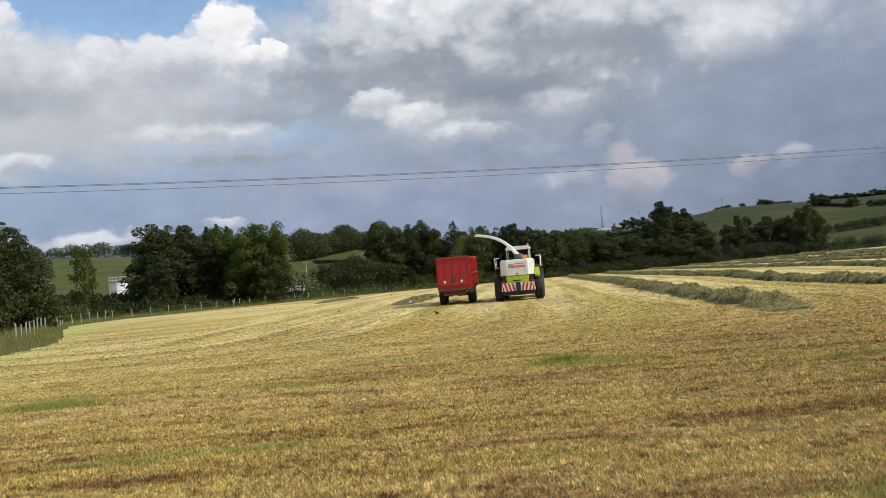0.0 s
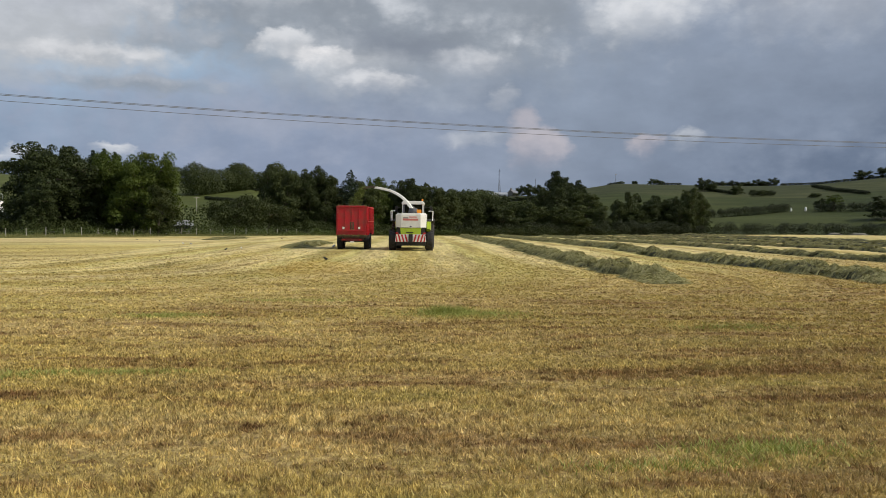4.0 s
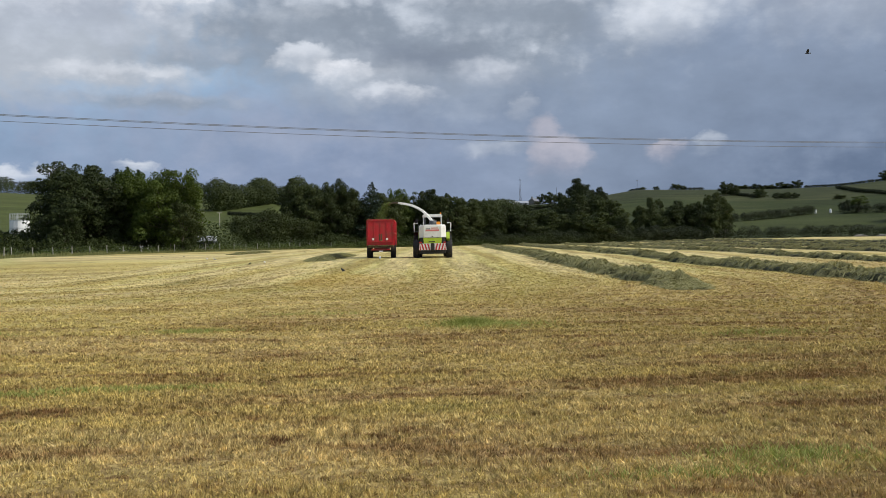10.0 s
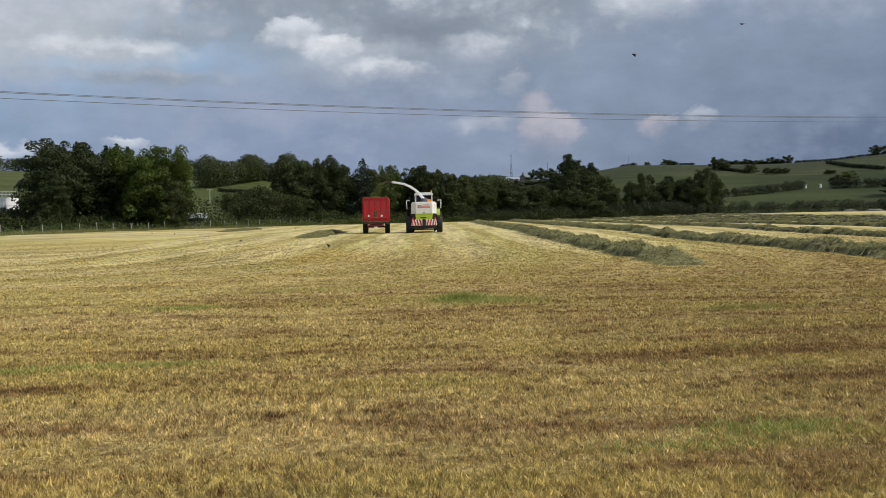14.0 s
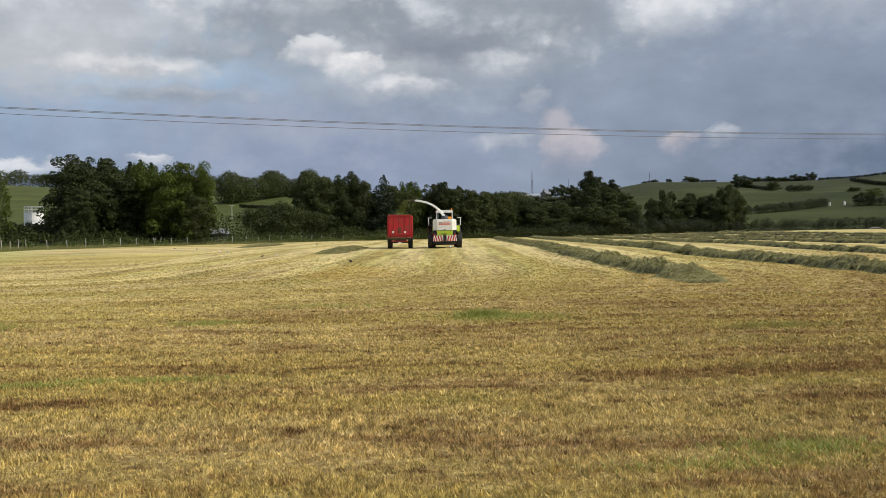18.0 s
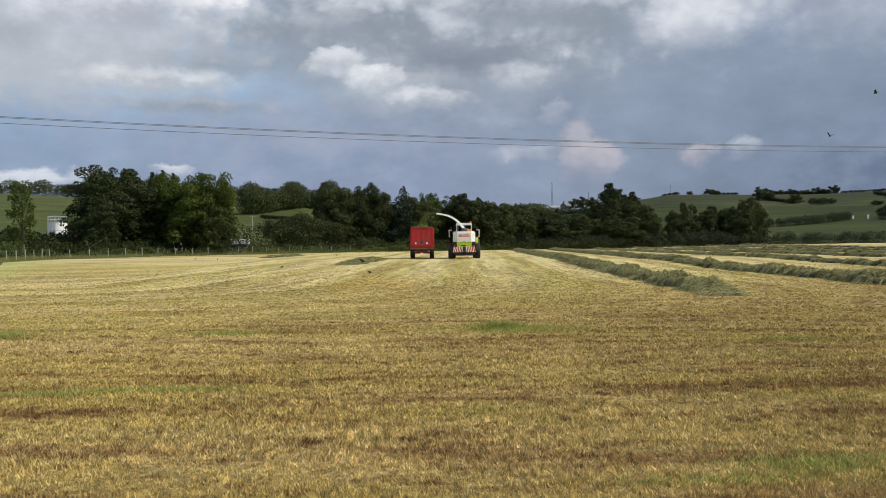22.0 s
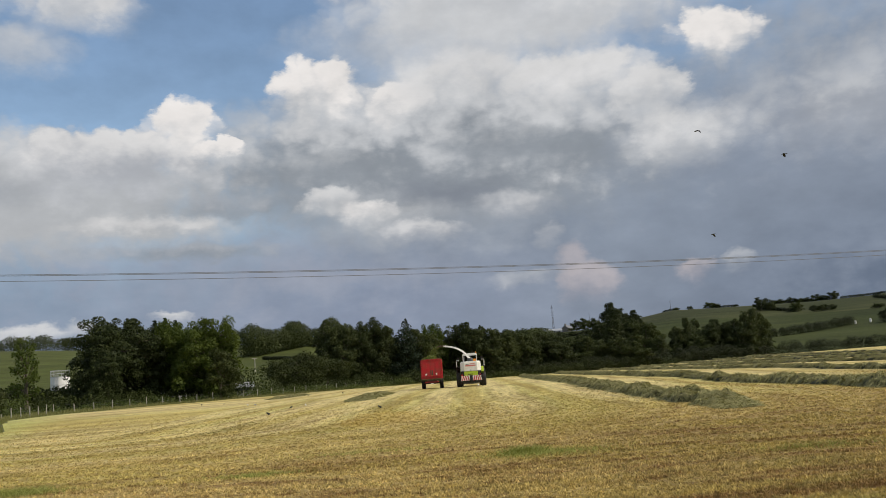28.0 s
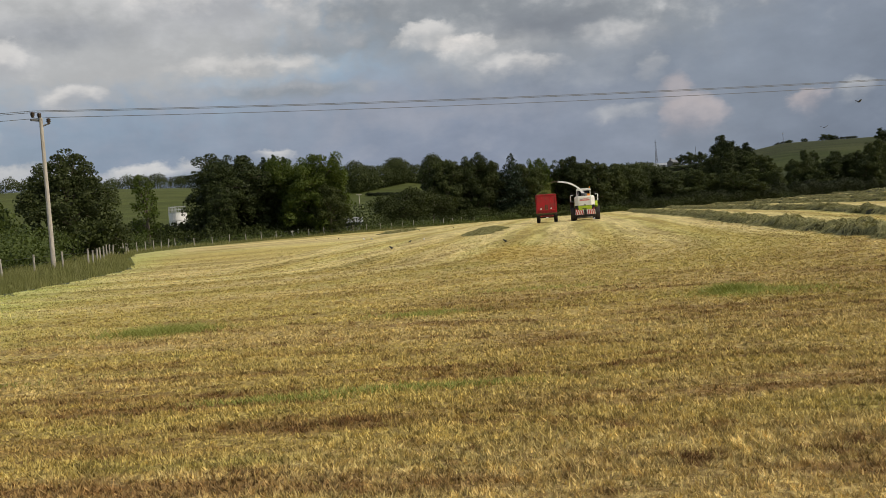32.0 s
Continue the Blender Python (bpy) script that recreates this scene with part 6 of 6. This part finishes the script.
# ---------------------------------------------------------------- buildings
def tank():
    x, y = by_angle(-20.45, 166)
    ob = thing("storage_tank", "white cylindrical storage tank with railings on top", "tank", "", "", (x, y, gz(x, y)))
    bm = bmesh.new()
    bmesh.ops.create_cone(bm, cap_ends=True, segments=36, radius1=1.55, radius2=1.55, depth=5.6, matrix=Matrix.Translation((0, 0, 2.8)))
    part("body", bm, RENDERED, ob)
    for z in (1.4, 2.8, 4.2, 5.55):
        part("hoop", lathe_ring(1.57, z), STEEL, ob)
    rail = bmesh.new()
    for k in range(14):
        a = k * 2 * math.pi / 14
        limb(rail, (math.cos(a) * 1.51, math.sin(a) * 1.51, 5.6), (math.cos(a) * 1.51, math.sin(a) * 1.51, 6.6), 0.03, 0.03, 5)
    part("railing", rail, STEEL, ob)
    for z in (6.1, 6.6):
        part("guard_rail", lathe_ring(1.51, z, 0.03), STEEL, ob)
    ladder = tube(bmesh.new(), [(-0.25, -1.61, 0.2), (-0.25, -1.61, 6.7)], 0.03)
    tube(ladder, [(0.25, -1.61, 0.2), (0.25, -1.61, 6.7)], 0.03)
    for k in range(16):
        tube(ladder, [(-0.25, -1.61, 0.4 + k * 0.36), (0.25, -1.61, 0.4 + k * 0.36)], 0.018, 5)
    part("ladder", ladder, STEEL, ob)


def lathe_ring(radius, z, thick=0.045):
    bm = bmesh.new()
    n = 36
    for k in range(n):
        a, b = k * 2 * math.pi / n, (k + 1) * 2 * math.pi / n
        limb(bm, (math.cos(a) * radius, math.sin(a) * radius, z), (math.cos(b) * radius, math.sin(b) * radius, z), thick, thick, 5)
    return bm


tank()


def house(name, az, far, wide, deep, eaves, ridge, wall_mat, roof_mat, label, turn=0.0, panes=2, base_drop=0.0, category="building", chimney=False):
    x, y = by_angle(az, far)
    ob = thing(name, label, category, "", "", (x, y, gz(x, y) - base_drop), turn - az)
    w, d = wide / 2, deep / 2
    body = prism(bmesh.new(), [(-d, 0.0), (d, 0.0), (d, eaves), (0, ridge - 0.1), (-d, eaves)], -w, w, "x")
    part("wall", body, wall_mat, ob)
    roof = part("roof", prism(bmesh.new(), [(-d - 0.3, eaves - 0.12), (0, ridge), (d + 0.3, eaves - 0.12), (d + 0.3, eaves), (0, ridge + 0.14), (-d - 0.3, eaves)], -w - 0.25, w + 0.25, "x"), roof_mat, ob)
    if chimney:
        part("chimney", box(bmesh.new(), -w + 0.2, -w + 0.9, -0.4, 0.4, ridge - 0.4, ridge + 1.0, 0.03), wall_mat, roof)
    for k in range(panes):
        px = -w + wide * (k + 0.5) / panes
        win = part("window", box(bmesh.new(), px - 0.5, px + 0.5, -d - 0.04, -d + 0.02, eaves * 0.45, eaves * 0.45 + 1.1), DARK_STEEL, ob)
        part("sill", box(bmesh.new(), px - 0.6, px + 0.6, -d - 0.12, -d, eaves * 0.45 - 0.1, eaves * 0.45, 0.02), CONCRETE, win)


house("farmhouse", 10.57, 525, 4.6, 4.0, 2.2, 3.7, STONE, SLATE, "small grey stone farmhouse with a slate roof on the hill", 55, 2, 0.0, "house", True)
house("barn", 9.75, 552, 9.0, 5.0, 2.2, 3.4, CONCRETE, STEEL, "long low barn with a pale metal roof", 0, 3)
house("shed", -14.4, 150, 2.6, 2.6, 1.7, 2.6, RENDERED, STEEL, "small white-walled shed half hidden by trees", 30, 1)
house("shed", -9.95, 148, 2.5, 2.4, 1.7, 2.3, CONCRETE, STEEL, "small white-clad shed beside a bush", 0, 2)
house("shed", -13.9, 168, 3.0, 2.4, 2.4, 3.2, RENDERED, SLATE, "pale shed seen between tree trunks", -20, 1)
for az in (27.30, 28.11):
    x, y = by_angle(az, 338)
    post = thing("feed_bin", "small white feed bin by the field hedge", "bin", "white feed bins", "", (x, y, gz(x, y)))
    bm = bmesh.new()
    bmesh.ops.create_cone(bm, cap_ends=True, segments=14, radius1=0.36, radius2=0.33, depth=1.1, matrix=Matrix.Translation((0, 0, 0.55)))
    part("body", bm, RENDERED, post)
    lid = bmesh.new()
    bmesh.ops.create_cone(lid, cap_ends=True, segments=14, radius1=0.4, radius2=0.08, depth=0.3, matrix=Matrix.Translation((0, 0, 1.25)))
    part("lid", lid, RENDERED, post)
for az, wide in ((29.7, 3.4), (31.0, 4.2)):
    x, y = by_angle(az, 231)
    pile = thing("spoil_heap", "grey weathered heap of earth by the hedge", "heap", "spoil heaps", "", (x, y, gz(x, y)))
    bm = bmesh.new()
    bmesh.ops.create_icosphere(bm, subdivisions=4, radius=1.0)
    for v in bm.verts:
        k = 1 + 0.3 * noise.noise(v.co * 2.3 + Vector((az, 0, 0)))
        v.co = Vector((v.co.x * wide / 2 * k, v.co.y * 1.6 * k, max(v.co.z, -0.2) * 0.8 * k))
    part("mound", bm, EARTH, pile)


# ---------------------------------------------------------------- birds
def oval(bm, x, y, z, rx, ry, rz, tilt=0.0, sub=2):
    bmesh.ops.create_icosphere(bm, subdivisions=sub, radius=1.0, matrix=Matrix.Translation((x, y, z)) @ Matrix.Rotation(tilt, 4, "X") @ Matrix.Diagonal((rx, ry, rz, 1)))
    return bm


def standing_bird(name, label, category, body_mat, wing_mat, at, turn, size=1.0, group=""):
    ob = thing(name, label, category, group, "", (at[0], at[1], gz(*at)), turn)
    ob.scale = (size, size, size)
    part("body", oval(bmesh.new(), 0, 0, 0.22, 0.085, 0.18, 0.095, 0.35 if body_mat is GULL else 0.75), body_mat, ob)
    part("head", oval(bmesh.new(), 0, 0.17, 0.345, 0.055, 0.065, 0.055), body_mat, ob)
    beak = bmesh.new()
    limb(beak, (0, 0.21, 0.34), (0, 0.30, 0.325), 0.022, 0.004, 6)
    part("beak", beak, BEAK if body_mat is GULL else CROW, ob)
    part("tail", prism(bmesh.new(), [(-0.035, -0.12), (0.035, -0.12), (0.06, -0.34), (-0.06, -0.34)], 0.13, 0.15, "z"), wing_mat, ob)
    for s in (-1, 1):
        part("wing", oval(bmesh.new(), s * 0.075, -0.03, 0.225, 0.03, 0.19, 0.075, 0.38), wing_mat, ob)
        leg = bmesh.new()
        limb(leg, (s * 0.035, 0.0, 0.14), (s * 0.04, 0.02, 0.0), 0.011, 0.009, 5)
        limb(leg, (s * 0.04, 0.02, 0.008), (s * 0.045, 0.075, 0.006), 0.009, 0.006, 5)
        part("leg", leg, BEAK if body_mat is GULL else CROW, ob)
    return ob


def flying_bird(label, group=""):
    ob = thing("crow", label, "bird", group)
    ob.scale = (0.45, 0.45, 0.45)
    part("body", oval(bmesh.new(), 0, 0, 0, 0.08, 0.22, 0.075), CROW, ob)
    part("head", oval(bmesh.new(), 0, 0.24, 0.02, 0.05, 0.075, 0.05), CROW, ob)
    part("tail", prism(bmesh.new(), [(-0.04, -0.18), (0.04, -0.18), (0.11, -0.40), (-0.11, -0.40)], -0.01, 0.01, "z"), CROW, ob)
    wings = []
    for s in (-1, 1):
        bm = prism(bmesh.new(), [(0, 0.12), (s * 0.22, 0.15), (s * 0.46, 0.04), (s * 0.52, -0.10), (s * 0.40, -0.16), (s * 0.20, -0.17), (0, -0.14)], -0.012, 0.012, "z", 0.004)
        w = part("wing", bm, CROW, ob)
        w.matrix_basis = pose(s * 0.05, 0.02, 0.03)
        wings.append((w, s))
    return ob, wings


PECKING = standing_bird("crow", "black crow standing on the mown field", "bird", CROW, CROW, (-1.0, 44.0), 70, 0.5, "crows on the field")
LANDING = standing_bird("crow", "black crow on the mown field", "bird", CROW, CROW, (0.5, 62.0), 80, 0.5, "crows on the field")
for k, (x, y) in enumerate(((-20.8, 92.7), (-17.3, 86.2), (-7.8, 59.8), (-11.1, 102.7), (-7.4, 105.7))):
    standing_bird("crow", "black crow standing on the mown field", "bird", CROW, CROW, (x, y), 120 + 83 * k, 0.42, "crows on the field")
for k, (x, y) in enumerate(((-12.8, 72.7), (-11.9, 70.9), (-7.1, 62.2))):
    standing_bird("gull", "white gull standing on the mown field", "bird", GULL, GULL_GREY if k % 2 else GULL, (x, y), 40 + 67 * k, 0.45, "gulls on the field")
FOLLOWER = standing_bird("gull", "white gull following the harvester over the field", "bird", GULL, GULL_GREY, (2.0, 60.0), 0, 0.65)
FLYERS = [flying_bird("black crow in flight over the field", "flying crows") for k in range(3)]


# ---------------------------------------------------------------- what moves
HEADING, SPEED = 4.25, 1.27          # degrees to the right of +y, metres a second
AHEAD = Vector((math.sin(radians(HEADING)), math.cos(radians(HEADING)), 0))
RIGHT = Vector((AHEAD.y, -AHEAD.x, 0))
TIMES = [k * 0.5 for k in range(65)]


def on_field(start, aside, t, lean=0.0, long=3.0):
    """The pose on the ground of a machine that drives away."""
    p = AHEAD * (start + SPEED * t) + RIGHT * aside
    q = p + AHEAD * long
    tilt = math.degrees(math.atan2(gz(q.x, q.y) - gz(p.x, p.y), long))
    return pose(p.x, p.y, gz(p.x, p.y), tilt + 0.25 * math.sin(t * 2.1 + aside), 0.35 * math.sin(t * 1.7 + aside), -4.0 - 3.0 * (1 - float(ease(2, 12, t))) + lean)


def motions():
    walk(HARVESTER, [(t, on_field(55.0, -0.2, t)) for t in TIMES])
    walk(TRAILER, [(t, on_field(56.3, -4.2, t, 1.0)) for t in TIMES])
    for ob, x, y, radius in HARVESTER_WHEELS + TRAILER_WHEELS:
        walk(ob, [(t, pose(x, y, radius, -math.degrees(SPEED * t / radius))) for t in TIMES])
    for k, ob in enumerate(SPRAYS):
        walk(ob, [(t, pose(0.10 * math.sin(t * (5 + k) + k), 0.05 * math.sin(t * 4 + 2 * k), 0.07 * math.sin(t * (6 - k) + 3 * k), 0, 1.2 * math.sin(t * 3 + k))) for t in TIMES])
    walk(LOAD, [(0, pose(0, 0, 2.0)), (8, pose(0, 0, 2.45)), (15, pose(0, 0, 2.72)), (19, pose(0, 0, 2.82)), (24, pose(0, 0, 2.98)), (28, pose(0, 0, 3.08)), (32, pose(0, 0, 3.12))])
    # crows and gulls
    walk(PECKING, [(0, pose(-1.0, 43.5, gz(-1, 43.5), 0, 0, 70)), (9, pose(-1.05, 45.0, gz(-1, 45), 0, 0, 70)), (10.5, pose(-1.5, 46.0, gz(-1.5, 46), 0, 0, 40)),
                   (13, pose(-1.7, 46.6, gz(-1.7, 46.6), 0, 0, 40)), (15.5, pose(-1.65, 48.5, gz(-1.65, 48.5), 0, 0, 75)), (32, pose(-1.7, 48.5, gz(-1.7, 48.5), 0, 0, 75))])
    walk(LANDING, [(0, pose(30, 20.0, gz(30, 20), 0, 0, 80)), (19, pose(30, 20.0, gz(30, 20), 0, 0, 80)), (20, pose(18, 24.0, 1.0, 0, 0, 80)), (21, pose(5, 32.0, 0.9, 0, 0, 80)), (22, pose(-1.6, 37.5, 0.8, 0, 0, 85)), (22.5, pose(-3.6, 39.0, 0.8, 0, 0, 80)),
                   (23, pose(-5.4, 41.5, 0.7, 0, 0, 70)), (24.2, pose(-7.7, 49.2, gz(-7.7, 49.2), 0, 0, 60)), (32, pose(-7.75, 49.3, gz(-7.75, 49.3), 0, 0, 60))])
    rows = []
    for t in (0, 6, 12, 14, 16, 19, 22, 25, 28, 32):
        p = AHEAD * (51.5 + SPEED * t if t >= 14 else 64.0 + 0.1 * t) + RIGHT * (0.3 + 0.4 * math.sin(t) if t >= 14 else -8.0 + 0.5 * t)
        rows.append((t, pose(p.x, p.y, gz(p.x, p.y) + (0.02 if t >= 14 else 0), 0, 0, -20 + 30 * math.sin(t * 0.7))))
    walk(FOLLOWER, rows)
    first, second, third = FLYERS
    walk(first[0], [(t, pose(x, y, z, 0, bank_of, turn)) for t, x, y, z, bank_of, turn in (
        (0, 45, 42, 17, 0, 60), (6, 40, 45, 15, 10, 60), (9, 26.5, 47.3, 10.8, 20, 80), (10.5, 23.9, 49.5, 12.1, 15, 75), (12, 20.4, 50.2, 11.1, -10, 80), (13, 22.9, 48.9, 12.0, -15, 75), (16, 18.3, 50.8, 12.2, 10, 70),
        (17.5, 22, 48, 20, 10, 10), (19, 24.0, 49.2, 6.9, 10, -40), (20.5, 38, 46, 9, 20, -20), (22, 23.6, 48.2, 7.3, 15, 0), (23, 24.3, 48.8, 8.8, 25, 40), (24, 23.5, 48.2, 8.1, 10, 60), (25, 23.1, 49.5, 8.3, 0, 60), (28, 22.1, 48.5, 12.6, 20, 60),
        (29, 16.0, 50.9, 13.2, 20, 40), (29.5, 15.4, 51.5, 13.0, 20, 0), (31, 14.3, 53.2, 11.0, 10, -40), (31.5, 16.0, 53.0, 9.0, 10, -60), (32, 18.2, 52.9, 6.2, 0, -70))])
    walk(second[0], [(t, pose(x, y, z, 0, bank_of, turn)) for t, x, y, z, bank_of, turn in (
        (0, 40, 50, 24, 0, 60), (10.5, 30.6, 50.7, 11.1, 10, 60), (12, 27.1, 52.4, 12.7, 15, 60), (13, 19.6, 55.9, 11.5, 20, 50), (16, 16.7, 56.3, 14.0, 0, 60), (18, 18, 52, 26, 10, 20), (21, 27.8, 51.7, 14.2, 0, 30), (22, 28.3, 52.1, 10.3, 10, 50), (23, 26.7, 53.0, 10.6, 20, 60),
        (24, 26.4, 52.9, 11.9, 10, 60), (25, 26.2, 51.7, 12.7, 0, 60), (28, 20.0, 55.4, 9.2, 20, 40), (29, 20.5, 54.1, 11.0, -20, 0), (29.5, 17.7, 56.9, 9.0, 0, -30), (31, 19, 57, 7, 0, -40), (32, 18.2, 58.3, 5.3, 0, -30))])
    walk(third[0], [(t, pose(x, y, z, 0, bank_of, turn)) for t, x, y, z, bank_of, turn in (
        (0, 42, 40, 20, 0, 60), (12, 40, 38, 17, 0, 80), (21, 34, 40, 12, 0, 70), (23, 22.1, 44.5, 7.4, 10, 80), (23.5, 19.0, 46.0, 6.1, 0, 75), (24.5, -2.5, 49.0, 8.2, 15, 70),
        (25, -10.9, 47.8, 7.2, 10, 60), (26, -4, 45, 12, 20, 0), (28, 16.1, 45.2, 13.4, 20, -60), (29, 14.7, 47.0, 7.9, 0, -70), (30.5, 34, 44, 8, 0, -60), (32, 40, 42, 9, 0, -60))])
    for bird, wings in FLYERS:
        for w, s in wings:
            walk(w, [(k * 0.125, pose(s * 0.05, 0.02, 0.03, 0, -s * (8 + 34 * math.sin(k * 1.9)), 0)) for k in range(257)])


motions()
